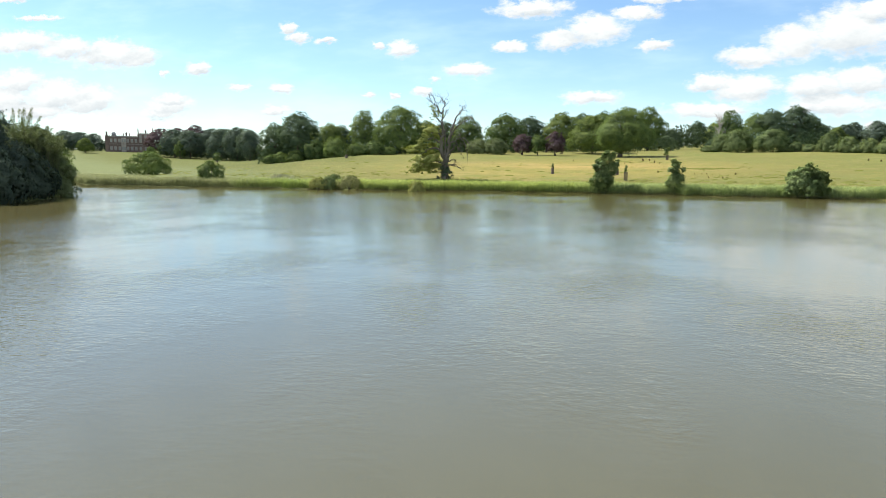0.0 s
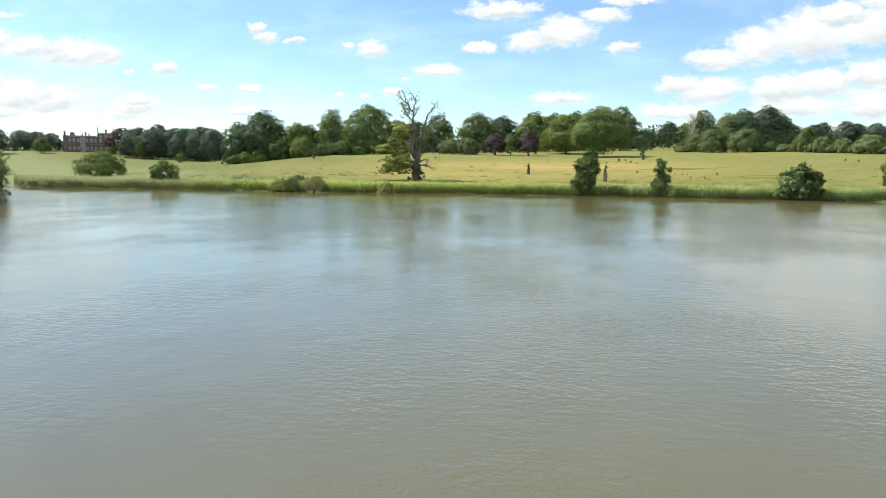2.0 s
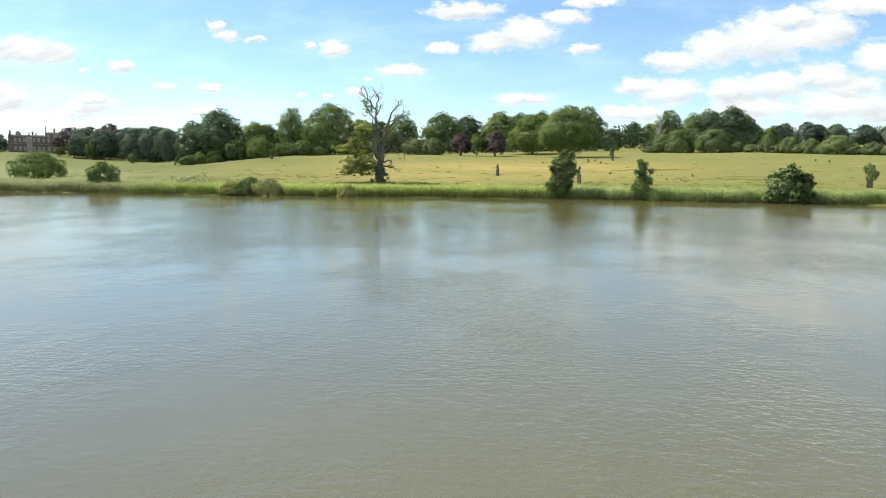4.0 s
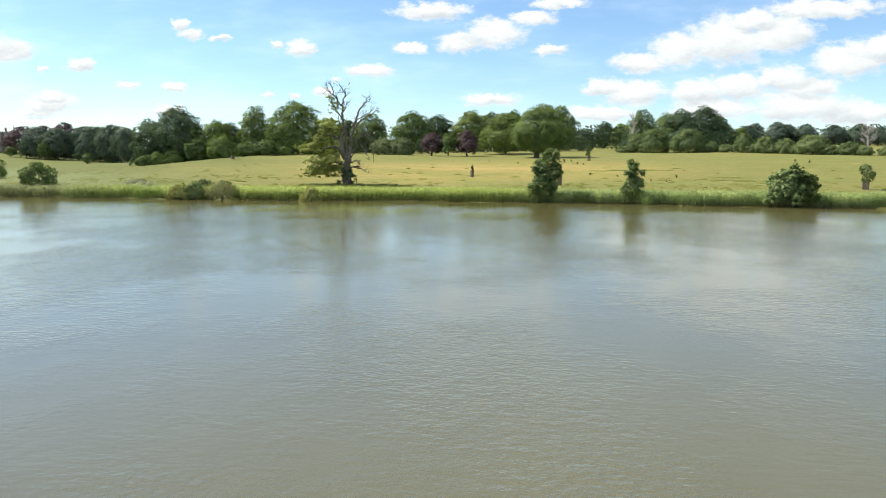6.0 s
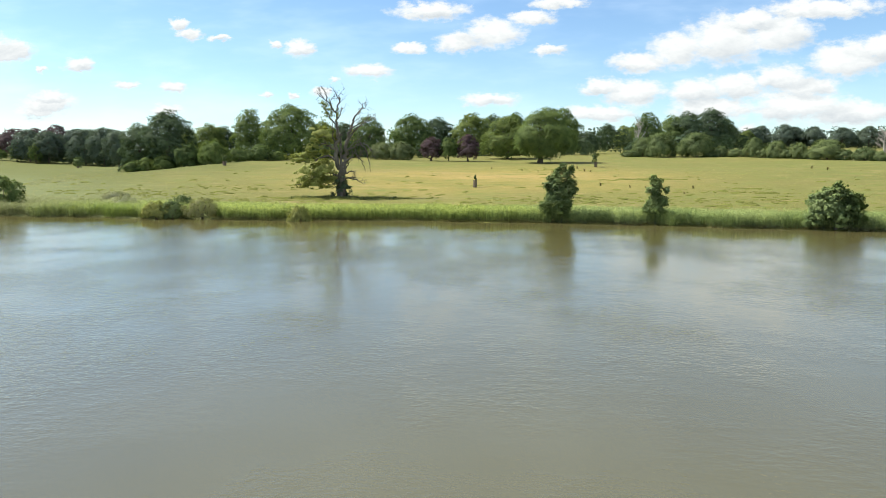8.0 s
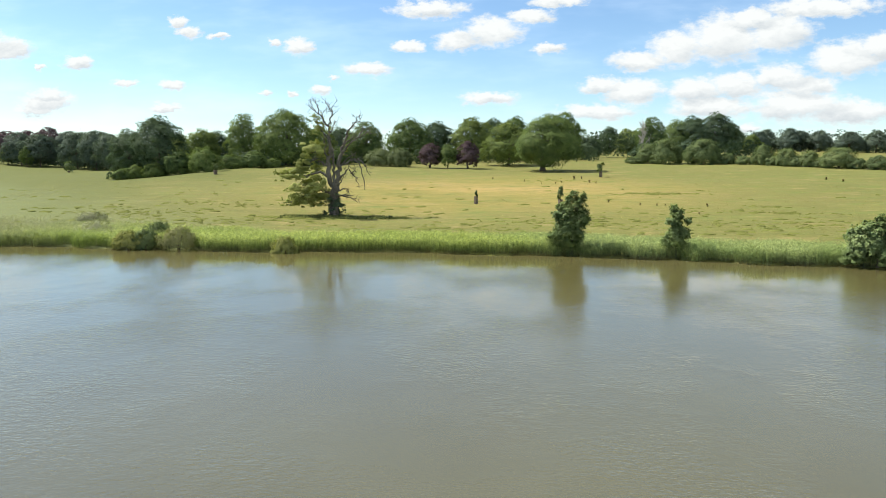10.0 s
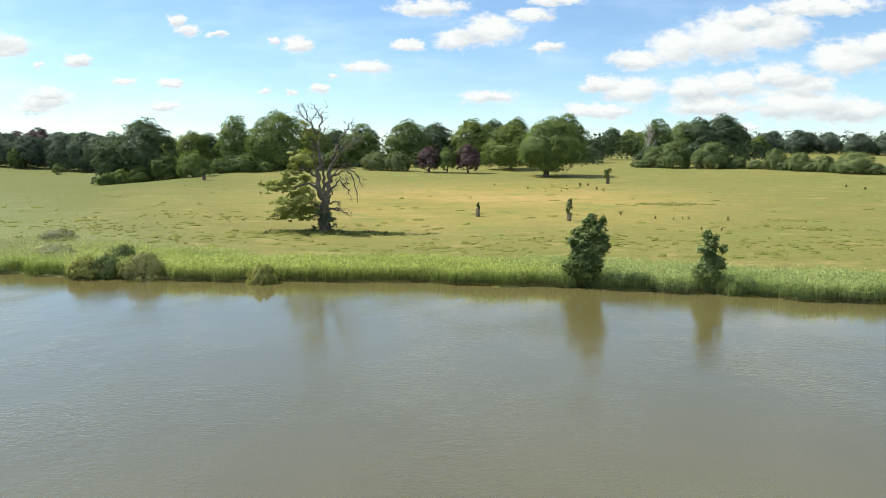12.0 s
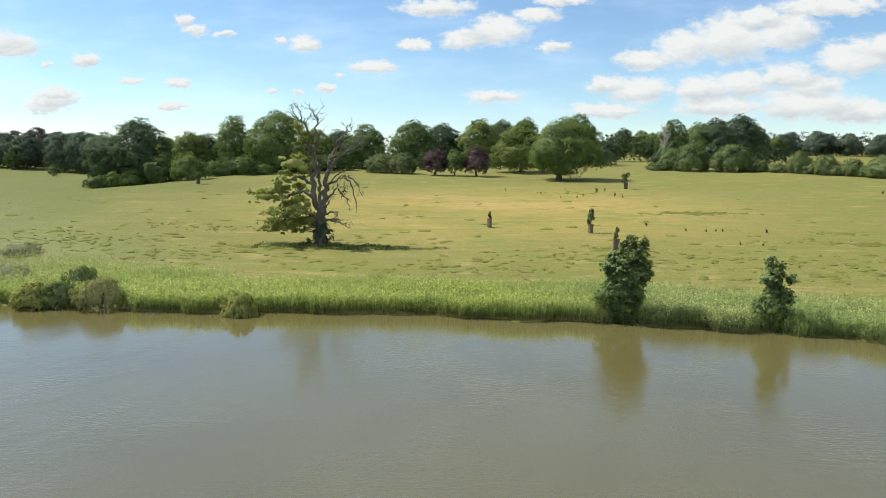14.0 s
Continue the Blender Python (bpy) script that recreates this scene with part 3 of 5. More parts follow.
# far wood and park trees: x, y, height, crown radius
CENTRE_OAKS = [(-150, 430, 27.3, 10.5), (-84, 445, 22, 11), (34, 530, 29.9, 13.5), (86, 500, 25.2, 10.5)]
DOME_OAKS = [(-28, 520, 28, 14), (-113, 450, 19.5, 10), (-172, 425, 22.5, 10)]
BROAD_OAKS = [(-120, 412, 27.9, 15.6), (-65, 490, 25.3, 14.5), (1, 560, 29.4, 12), (110, 535, 24.2, 13)]
TALL_TREES = [(-169, 370, 27.0, 11.8), (137, 545, 27.6, 11.5), (-186, 375, 22.0, 9.5), (-176, 452, 21.5, 9.8), (-105, 470, 19, 9), (-52, 525, 24.8, 12), (-15, 560, 28, 11), (118, 530, 25.6, 11.4), (50, 520, 14.7, 8), (87, 700, 23.8, 9.2), (150, 560, 22, 8.5), (172, 615, 15, 8.5)]
LOW_TREES = [(-505, 590, 14, 7.5), (-2.5, 428, 22, 13), (-190, 435, 20.5, 9), (100, 690, 21.4, 9.1), (93, 600, 18.7, 8.6), (182, 610, 13, 8)]
BELT_OAKS = [(-410, 600, 27.5, 14), (-341, 570, 28.6, 12.6), (-371, 630, 29.2, 13.3), (-627, 700, 23.9, 15.5), (-571, 680, 20.2, 11), (-335, 600, 27.3, 12.5), (-262, 545, 24, 12)]
BELT_TALL = [(-386, 590, 26.3, 13.5), (-319, 560, 29.7, 12.2), (-295, 540, 26.7, 10.6), (-395, 640, 29.1, 13.7), (-607, 700, 21.9, 13.8), (-536, 560, 25.3, 16.1), (-436, 660, 26.8, 10.5), (-240, 530, 23, 11)]
SKYLINE_TREES = [(203, 640, 17, 10), (249, 600, 15, 10), (226, 630, 16, 9), (192, 625, 15, 9.5), (214, 620, 17.6, 10), (268, 600, 16, 10), (236, 620, 16, 9.5), (258, 620, 15, 9), (282, 600, 14, 10), (300, 605, 16, 10), (160, 630, 15, 9)]
COPPER_BEECHES = [(-42, 403, 12.6, 5.6), (-23, 401, 14, 5.8), (-412, 640, 32.4, 13.5), (-457, 645, 27, 15), (-440, 650, 28.5, 13)]
PARK_TREES = [(-33, 402, 12.1, 4.7), (-422, 600, 13.4, 6.1), (51, 520, 8.5, 3.6), (-437, 600, 9, 5), (-389, 578, 16.9, 5.2)]
HEDGE_TREES = [(74, 448, 11.1, 6.6), (82, 440, 14.1, 9), (99, 428, 13.4, 9.2), (123, 412, 10.2, 4.8), (130.5, 402, 8.8, 5.6), (147, 384, 9.6, 8.0)]
HEDGE_LOW = [(67, 447, 3.8, 6.1), (110, 424, 5.6, 4.4), (116, 418, 4.2, 4.6), (138, 394, 7.4, 5.0), (158, 372, 6.0, 5.4), (105, 426, 3.4, 4.0), (127, 407, 4.6, 4.2), (134, 398, 4.8, 4.2), (142, 389, 5.0, 4.4), (152, 378, 4.8, 4.6), (162, 367, 4.4, 4.4), (170, 359, 4.6, 4.8), (178, 350, 5.2, 5.0)]
WOOD_EDGE = [(-140, 356, 11.0, 7.4), (-154, 361, 10.4, 7.4), (-166, 361, 6.4, 6.0), (-138, 383, 6.8, 6.5), (-128, 386, 7.6, 7), (-182, 360, 4.9, 4.9), (-176, 362, 6.2, 4.8), (-120, 390, 4.6, 4.6), (-100, 420, 4.7, 5.8), (-94, 425, 9, 8.1), (-110, 408, 7, 6.5)]
WILLOWS = [(-70, 412, 9.0, 7.0), (-59, 410, 9.6, 7.0)]

oak = broad_tree("oak_tree", 11, 26, 11, 1.2, 28, 50000, 0.36, OAK_LEAF, big=0.38)
set_down(oak, CENTRE_OAKS, 26, 11, "mature oak with a dense rounded green crown", "tree", "trees of the far wood")
dome = broad_tree("oak_tree", 19, 26, 11, 1.2, 25, 50000, 0.36, BRIGHT_LEAF, big=0.40)
set_down(dome, DOME_OAKS, 26, 11, "domed olive green oak in full leaf", "tree", "trees of the far wood", 25)
wide = broad_tree("oak_tree", 12, 26, 13, 1.2, 34, 56000, 0.38, OAK_LEAF, big=0.34)
set_down(wide, BROAD_OAKS, 26, 13, "broad spreading oak in full green leaf", "tree", "trees of the far wood", 40)
tall = broad_tree("tall_tree", 13, 25, 9, 1.0, 30, 42000, 0.35, DARK_LEAF, waist=0.5, big=0.38)
set_down(tall, TALL_TREES, 25, 9, "tall dark green broadleaf tree in the wood", "tree", "trees of the far wood", 80)
low = broad_tree("lime_tree", 14, 21, 10, 0.8, 28, 42000, 0.34, BRIGHT_LEAF, big=0.36)
set_down(low, LOW_TREES, 21, 10, "light green broadleaf tree in the wood", "tree", "trees of the far wood", 10)
b1 = broad_tree("oak_tree", 15, 27, 13, 0.8, 28, 24000, 0.58, BELT_HAZE_LEAF, big=0.38)
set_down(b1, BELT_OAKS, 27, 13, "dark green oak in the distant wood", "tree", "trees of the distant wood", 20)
b2 = broad_tree("tall_tree", 16, 27, 12, 0.8, 28, 24000, 0.58, BELT_HAZE_LEAF, waist=0.5, big=0.38)
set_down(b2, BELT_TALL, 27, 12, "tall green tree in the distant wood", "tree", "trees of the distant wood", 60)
# the blue of these crowns is haze put into the leaf colour
sk = broad_tree("skyline_tree", 24, 16, 9, 0.6, 30, 20000, 0.46, BELT_HAZE_LEAF)
set_down(sk, SKYLINE_TREES, 16, 9, "dark green tree on the skyline, haze blue in its leaf colour", "tree", "trees on the skyline", 5)
cb = broad_tree("copper_beech", 17, 14, 5.5, 1.0, 30, 18000, 0.32, PURPLE_LEAF, waist=0.4)
set_down(cb, COPPER_BEECHES, 14, 5.5, "copper beech with dark purple foliage", "tree", "copper beeches", 30)
pk = broad_tree("park_tree", 18, 12, 4.7, 2.0, 26, 16000, 0.28, OAK_LEAF, trunk_r=0.25)
set_down(pk, PARK_TREES, 12, 4.7, "young green park tree standing in grass", "tree", "park trees", 50)
great = broad_tree("oak_tree", 44, 25.2, 14, 3.6, 42, 110000, 0.32, OAK_LEAF, trunk_r=1.05, waist=0.36, big=0.31, shift=2.4, blunt=2.2)
tagged(great, "great spreading parkland oak with a thick trunk", "tree", "park trees")
great.location = (13.4, 380, ground_at(13.4, 380) - 0.1)
ht = bush("hedge_tree", 20, 12, 9, 30, 36000, 0.30, HEDGE_LEAF)
set_down(ht, HEDGE_TREES, 12, 9, "rounded grey-green tree in the field hedge", "tree", "hedge along the meadow")
hl = bush("hedge_bush", 21, 7, 7, 24, 22000, 0.30, HEDGE_LEAF)
set_down(hl, HEDGE_LOW, 7, 7, "green hedge bush at the meadow edge", "bush", "hedge along the meadow", 70)
we = bush("edge_bush", 22, 8, 6.5, 24, 22000, 0.30, OAK_LEAF)
set_down(we, WOOD_EDGE, 8, 6.5, "dense green bush at the foot of the wood", "bush", "bushes along the wood", 15)
wi = bush("willow_bush", 23, 8.4, 6.3, 24, 22000, 0.28, WILLOW_LEAF)
set_down(wi, WILLOWS, 8.4, 6.3, "rounded grey-green willow bush", "bush", "willow bushes", 33)

# bushes and small trees on the bank
bl = bush("hawthorn_bush", 31, 10, 8.3, 46, 44000, 0.22, OAK_LEAF, big=0.27)
set_down(bl, [(-168, 232, 9.4, 8.3)], 10, 8.3, "wide dark green hawthorn bush in the meadow", "bush", "bank bushes")
bm = bush("round_bush", 32, 6, 4, 44, 24000, 0.18, OAK_LEAF, waist=0.45, big=0.25)
set_down(bm, [(-100.2, 168, 6.7, 3.6)], 6, 4, "round green bush standing in the reeds", "bush", "bank bushes")
SALLOWS = [(-62.8, 157.4, 2.8, 2.4), (-36.8, 157.0, 4.0, 2.2)]
BROWN_SALLOW = [(-54.8, 158.2, 3.5, 3.1)]
DARK_BUSHES = [(-60.4, 158.4, 3.0, 2.4), (-62.4, 166, 3.5, 2.4)]
s1 = bush("sallow_bush", 34, 2, 2.3, 46, 16000, 0.11, SUNLIT_OLIVE_LEAF, big=0.2)
set_down(s1, SALLOWS, 2, 2.3, "low yellowish sallow bush at the waterline, sunlight in its leaf colour", "bush", "bank bushes")
s2 = bush("sallow_bush", 35, 2.6, 3.3, 60, 18000, 0.11, BROWN_LEAF, big=0.18)
set_down(s2, BROWN_SALLOW, 2.6, 3.3, "brownish grey sallow bush at the waterline", "bush", "bank bushes")
s3 = bush("dark_bush", 36, 2.4, 2.5, 40, 14000, 0.12, HEDGE_LEAF, big=0.24)
set_down(s3, DARK_BUSHES, 2.4, 2.5, "dark green bush among the reeds", "bush", "bank bushes")
s4 = bush("sallow_bush", 37, 2.6, 3.3, 60, 14000, 0.11, GREY_LEAF, big=0.18)
set_down(s4, [(-77.5, 171, 3.0, 3.4), (-91.5, 193, 2.2, 3.4)], 2.6, 3.3, "pale grey sallow scrub in the reeds", "bush", "bank bushes")


def lobed_tree(name, label, seed, at, unit, foot, lobes, count, leaf_size, leaf, bark, trunk_r, group, deep=0.0):
    """A tree whose boughs are given as (across, down, radius) in small units from its foot."""
    rng = np.random.default_rng(seed)
    root = thing(name, label, "tree", (at[0], at[1], ground_at(*at) - 0.1), group=group)
    c, q = [], []
    for x, y, r in lobes:
        for k in range(4):
            a, d = rng.uniform(0, 2 * math.pi), r * unit * (0.0, 0.45, 0.55, 0.65)[k]
            c.append(((x - foot[0]) * unit + math.cos(a) * d, rng.normal() * 0.4 * r * unit + rng.uniform(-deep, deep), (foot[1] - y) * unit + math.sin(a) * d))
            size = r * unit * (0.68 if k == 0 else rng.uniform(0.3, 0.52))
            q.append((size, size, size * rng.uniform(0.75, 1.0)))
    for k in range(len(c)):
        for _ in range(18):
            w = rng.normal(size=3) * np.array([1, 1, 0.8])
            w *= q[k][0] * rng.uniform(0.55, 1.8) / np.linalg.norm(w)
            size = q[k][0] * rng.uniform(0.15, 0.38)
            c.append((c[k][0] + w[0], c[k][1] + w[1] * 1.2, max(c[k][2] + w[2], 0.4)))
            q.append((size, size, size * 0.85))
    top = max(p[2] for p in c) * 0.72
    path = [(0.12 * math.sin(2.2 * k), 0.1 * math.cos(1.7 * k), -0.4 + (top + 0.4) * k / 6) for k in range(7)]
    part("trunk", mesh_of("trunk", *tube(path, [trunk_r * (1.25 - 0.17 * k) for k in range(7)], 8), bark, True), root)
    for k in range(0, len(lobes), 2):
        b = Vector(c[4 * k])
        a = Vector((0, 0, max(b.z * 0.55, 0.3)))
        part("limb", mesh_of("limb", *tube([a, a.lerp(b, 0.5) + Vector((0, 0, 0.15)), b], [trunk_r * 0.5, trunk_r * 0.3, trunk_r * 0.12], 6), bark, True), root)
    part("crown", leaf_mesh("crown", leaves(rng, c, q, count, leaf_size, shell=0.3, far=True, spray=0.42), leaf), root)
    return root


DOME_BOUGHS = [(1320, 232, 13), (1302, 250, 20), (1340, 250, 20), (1272, 264, 22), (1364, 264, 18), (1260, 290, 22), (1300, 285, 32), (1344, 286, 28), (1380, 285, 14), (1250, 315, 20), (1280, 318, 30), (1320, 320, 34), (1360, 318, 28), (1240, 334, 12), (1386, 320, 14)]
ALDER_BOUGHS = [(262, 158, 34), (206, 152, 30), (192, 180, 34), (215, 270, 50), (200, 350, 56), (240, 112, 32), (300, 132, 26), (272, 180, 42), (200, 222, 52), (290, 230, 46), (330, 290, 32), (300, 262, 36), (296, 330, 40), (165, 215, 40), (150, 250, 42), (130, 268, 40), (160, 330, 54), (240, 310, 62), (250, 390, 56), (130, 400, 50), (190, 450, 56), (252, 450, 44), (100, 440, 34)]
SLIM_BOUGHS = [(882, 250, 34), (905, 400, 40), (870, 210, 34), (915, 230, 28), (890, 280, 46), (955, 290, 30), (856, 300, 40), (900, 340, 46), (940, 372, 38), (850, 380, 42), (818, 440, 36), (890, 440, 56), (932, 470, 40)]
lobed_tree("alder_tree", "young dark green alder tree rising from the reeds", 41, (8.6, 159.6), 0.0232, (232, 520), ALDER_BOUGHS, 70000, 0.15, ALDER_LEAF, BARK, 0.18, "bank alders")
lobed_tree("alder_tree", "slim dark green alder tree in the reeds", 42, (24.0, 157.6), 0.0226, (890, 535), SLIM_BOUGHS, 40000, 0.15, ALDER_LEAF, BARK, 0.14, "bank alders")

lobed_tree("alder_bush", "broad dark alder bush leaning over the water", 43, (50.0, 151.6), 0.056, (1318, 348), DOME_BOUGHS, 46000, 0.22, ALDER_LEAF, BARK, 0.2, "bank alders")

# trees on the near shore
n1 = broad_tree("shore_tree", 51, 19, 9, 0.3, 46, 70000, 0.24, SHORE_SHADE_LEAF, waist=0.3)
set_down(n1, [(-95, 87, 17.0, 8.6), (-113, 104, 19.5, 9.5), (-114, 84, 21, 10)], 19, 9, "tree overhanging the lake shore, shade in its dark leaf colour", "tree", "shore trees")
n2 = broad_tree("shore_tree", 52, 15, 7, 0.5, 40, 40000, 0.23, OAK_LEAF)
set_down(n2, [(-106, 113, 12.5, 6.0), (-116.5, 124, 11.5, 7)], 15, 7, "green tree on the lake shore", "tree", "shore trees", 60)


def feathery_willow(at, h, spread, seed):
    """Arching upright branches strung with narrow leaves, so that the sky shows between them."""
    rng = np.random.default_rng(seed)
    root = thing("willow_tree", "slender feathery willow with upright light branches", "tree", (*at, ground_at(*at) - 0.1), group="shore willows")
    part("trunk", mesh_of("trunk", *tube([(0, 0, -0.3), (0.1, 0.1, h * 0.3), (0.2, 0, h * 0.62)], [0.22, 0.16, 0.06], 7), BARK, True), root)
    wood, corners, faces = [], [], []
    for k in range(34):
        start = Vector((0.1, 0.05, h * rng.uniform(0.12, 0.6)))
        a = rng.uniform(0, 2 * math.pi)
        out = spread * rng.uniform(0.4, 1.3)
        top = start.z + (h - start.z) * rng.uniform(0.45, 1.0) * (1 - 0.35 * out / spread)
        end = Vector((math.cos(a) * out + 0.16 * (top - start.z), math.sin(a) * out, top))
        bow = start.lerp(end, 0.5) + Vector((math.cos(a), math.sin(a), 0)) * out * 0.25
        wood.append(tube([start, bow, end], [0.05, 0.03, 0.01], 4))
        n = int(48 * (end - start).length)
        t = rng.random(n)[:, None] ** 0.7
        s0, b0, e0 = (np.array(v) for v in (start, bow, end))
        p = s0 * (1 - t) ** 2 + 2 * b0 * t * (1 - t) + e0 * t * t
        way = rng.normal(size=(n, 3)) * 0.7 + 0.8 * (e0 - b0) / np.linalg.norm(e0 - b0) + np.array([math.cos(a) * 0.7, math.sin(a) * 0.7, -0.25])
        way /= np.linalg.norm(way, axis=1, keepdims=True)
        side = np.cross(way, rng.normal(size=(n, 3)))
        side /= np.linalg.norm(side, axis=1, keepdims=True)
        reach = rng.uniform(0.18, 0.5, n)[:, None] * (1.15 - 0.6 * t)
        p = p + rng.normal(size=(n, 3)) * np.array([0.42, 0.42, 0.2]) * (1.3 - t)
        corners.append(np.stack([p - side * 0.05, p + way * reach, p + side * 0.05], 1))
        f = np.array([math.cos(a) * 0.5, math.sin(a) * 0.5, 0.7]) + rng.normal(size=(n, 3)) * 0.5
        faces.append(f / np.linalg.norm(f, axis=1, keepdims=True))
    part("branches", mesh_of("branches", *merge(wood), BARK, True), root)
    part("crown", leaf_mesh("crown", (np.concatenate(corners), np.concatenate(faces)), WILLOW_LEAF), root)


for at, h, spread, seed in (((-99.5, 102), 19.5, 4.2, 81), ((-97.2, 101), 17.6, 4.0, 82), ((-94.0, 100.5), 14.2, 3.2, 83), ((-91.4, 100), 14.0, 3.0, 84)):
    feathery_willow(at, h, spread, seed)
n5 = broad_tree("shore_tree", 55, 12, 4, 0.5, 40, 30000, 0.2, WILLOW_LEAF, trunk_r=0.2, waist=0.35)
set_down(n5, [(-94.2, 101.5, 12.2, 3.6), (-91.6, 103, 9.5, 3.0)], 12, 4, "light olive willow behind the dark shore bushes", "tree", "shore trees", 10)
n3 = bush("shore_bush", 53, 6, 6, 34, 30000, 0.22, SHORE_SHADE_LEAF)
set_down(n3, [(-88, 90, 8, 5.5), (-94, 98, 9.0, 4.8), (-85, 81, 7.5, 6), (-84, 71, 7, 6)], 6, 6, "bush hanging over the water, shade in its dark leaf colour", "bush", "shore bushes")


# ---- reeds and rough grass ----
def blades(rng, x, y, z, tall, wide, bend):
    """Bent tapering blades: faces of four corners, two for each blade."""
    n = len(x)
    a = rng.uniform(0, 2 * math.pi, n)
    side = np.stack([np.cos(a), np.sin(a), 0 * a], 1) * wide[:, None] / 2
    b = rng.uniform(0, 2 * math.pi, n)
    lean = np.stack([np.cos(b), np.sin(b), 0 * b], 1) * bend[:, None]
    foot = np.stack([x, y, z], 1)
    mid = foot + lean * 0.3 + np.stack([0 * x, 0 * x, tall * 0.6], 1)
    tip = foot + lean + np.stack([0 * x, 0 * x, tall], 1)
    return foot - side * 0.6, foot + side * 0.6, mid - side, mid + side, tip


def blade_mesh(name, five, mat):
    n = len(five[0])
    verts = np.stack(five, 1).reshape(-1, 3)
    i = np.arange(n) * 5
    q = np.stack([i, i + 1, i + 3, i + 2], 1)
    t = np.stack([i + 2, i + 3, i + 4], 1)
    me = bpy.data.meshes.new(name)
    me.vertices.add(len(verts))
    me.vertices.foreach_set("co", verts.astype(np.float32).ravel())
    loops = np.concatenate([q.ravel(), t.ravel()]).astype(np.int32)
    me.loops.add(len(loops))
    me.loops.foreach_set("vertex_index", loops)
    me.polygons.add(2 * n)
    me.polygons.foreach_set("loop_start", np.concatenate([np.arange(n) * 4, 4 * n + np.arange(n) * 3]).astype(np.int32))
    me.polygons.foreach_set("loop_total", np.concatenate([np.full(n, 4), np.full(n, 3)]).astype(np.int32))
    me.materials.append(mat)
    me.update(calc_edges=True)
    return me


def wave(x, y, scale, seed):
    """A smooth value between about -1 and 1."""
    return (np.sin(x * scale + seed) * np.cos(y * scale * 1.3 - seed) + np.sin(x * scale * 2.3 - y * scale * 1.7 + 2 * seed) * 0.6) / 1.6


def build_reeds():
    rng = np.random.default_rng(5)
    n = 190000
    x = rng.uniform(-172, 112, n)
    s = np.where(rng.random(n) < 0.3, rng.uniform(-0.6, 2.0, n), rng.uniform(0, np.interp(x, (-75, -40), (36, 24)), n))
    keep = s < np.interp(x, (-75, -40), (27, 18)) + 3.5 * wave(x, s, 0.08, 1) + rng.normal(size=n) * np.interp(x, (-75, -40), (4, 1.2))
    x, s = x[keep], s[keep]
    s = s + 0.35 * wave(x, x * 0, 0.9, 3) + np.maximum(0.75 * wave(x, x * 0 + 4, 0.37, 6), -0.1) * np.clip(1 - s / 6, 0, 1)
    y = bank(x) + s
    clear = np.ones(len(x), bool)
    for bx, by, bh, r in SALLOWS + DARK_BUSHES + BROWN_SALLOW:
        clear &= (x - bx) ** 2 + (y - by) ** 2 > (0.75 * r) ** 2
    x, y, s = x[clear], y[clear], s[clear]
    n = len(x)
    tall = 1.9 + 0.25 * wave(x, y, 0.25, 2) + 0.34 * wave(x, y, 1.1, 5) + 0.34 * wave(x, y, 2.7, 8) + 0.2 * wave(x, y, 5.1, 2) + rng.normal(size=n) * 0.2
    tall = tall * np.clip(1.05 - np.maximum(s - 8, 0) * 0.035, 0.5, 1)
    foot = height(x, y) - 0.1
    stem = rng.random(n) < np.where(s < 1.2, 0.22, 0.3)
    five = blades(rng, x[stem], y[stem], foot[stem], tall[stem], 0.03 + 0.035 * rng.random(stem.sum()), tall[stem] * rng.uniform(0.03, 0.2, stem.sum()))
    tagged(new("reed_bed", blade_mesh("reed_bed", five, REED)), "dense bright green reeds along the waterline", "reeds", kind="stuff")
    k = 3
    lx, ly = np.repeat(x, k) + rng.normal(size=n * k) * 0.12, np.repeat(y, k) + rng.normal(size=n * k) * 0.12
    lz = np.repeat(foot, k) + np.repeat(tall, k) * rng.uniform(0.0, 1.0, n * k) ** np.repeat(np.where(s < 1.5, 0.8, 0.4), k)
    p = np.stack([lx, ly, lz], 1)
    way = rng.normal(size=(n * k, 3)) * np.array([1, 1, 0.5]) + np.array([0, 0, 0.55])
    way /= np.linalg.norm(way, axis=1, keepdims=True)
    side = np.cross(way, rng.normal(size=(n * k, 3)))
    side /= np.linalg.norm(side, axis=1, keepdims=True)
    length = rng.uniform(0.2, 0.5, n * k)[:, None]
    nrm = np.cross(way, side)
    flip = (nrm[:, 2] < 0)[:, None]
    side = np.where(flip, -side, side)
    low = np.clip((np.repeat(foot + tall, k) - lz) / 1.2, 0, 1)[:, None] * np.repeat(np.clip(1.6 - s, 0.1, 1), k)[:, None]
    face = np.where(flip, -nrm, nrm) * 0.6 + np.array([0, -0.15, 0.7]) * (1 - low) + np.array([0.1, -1.2, 0.1]) * low
    face /= np.linalg.norm(face, axis=1, keepdims=True)
    made = np.stack([p - side * 0.03, p + way * length, p + side * 0.03], 1), face
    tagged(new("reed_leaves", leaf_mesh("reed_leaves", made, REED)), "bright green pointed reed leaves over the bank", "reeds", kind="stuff")


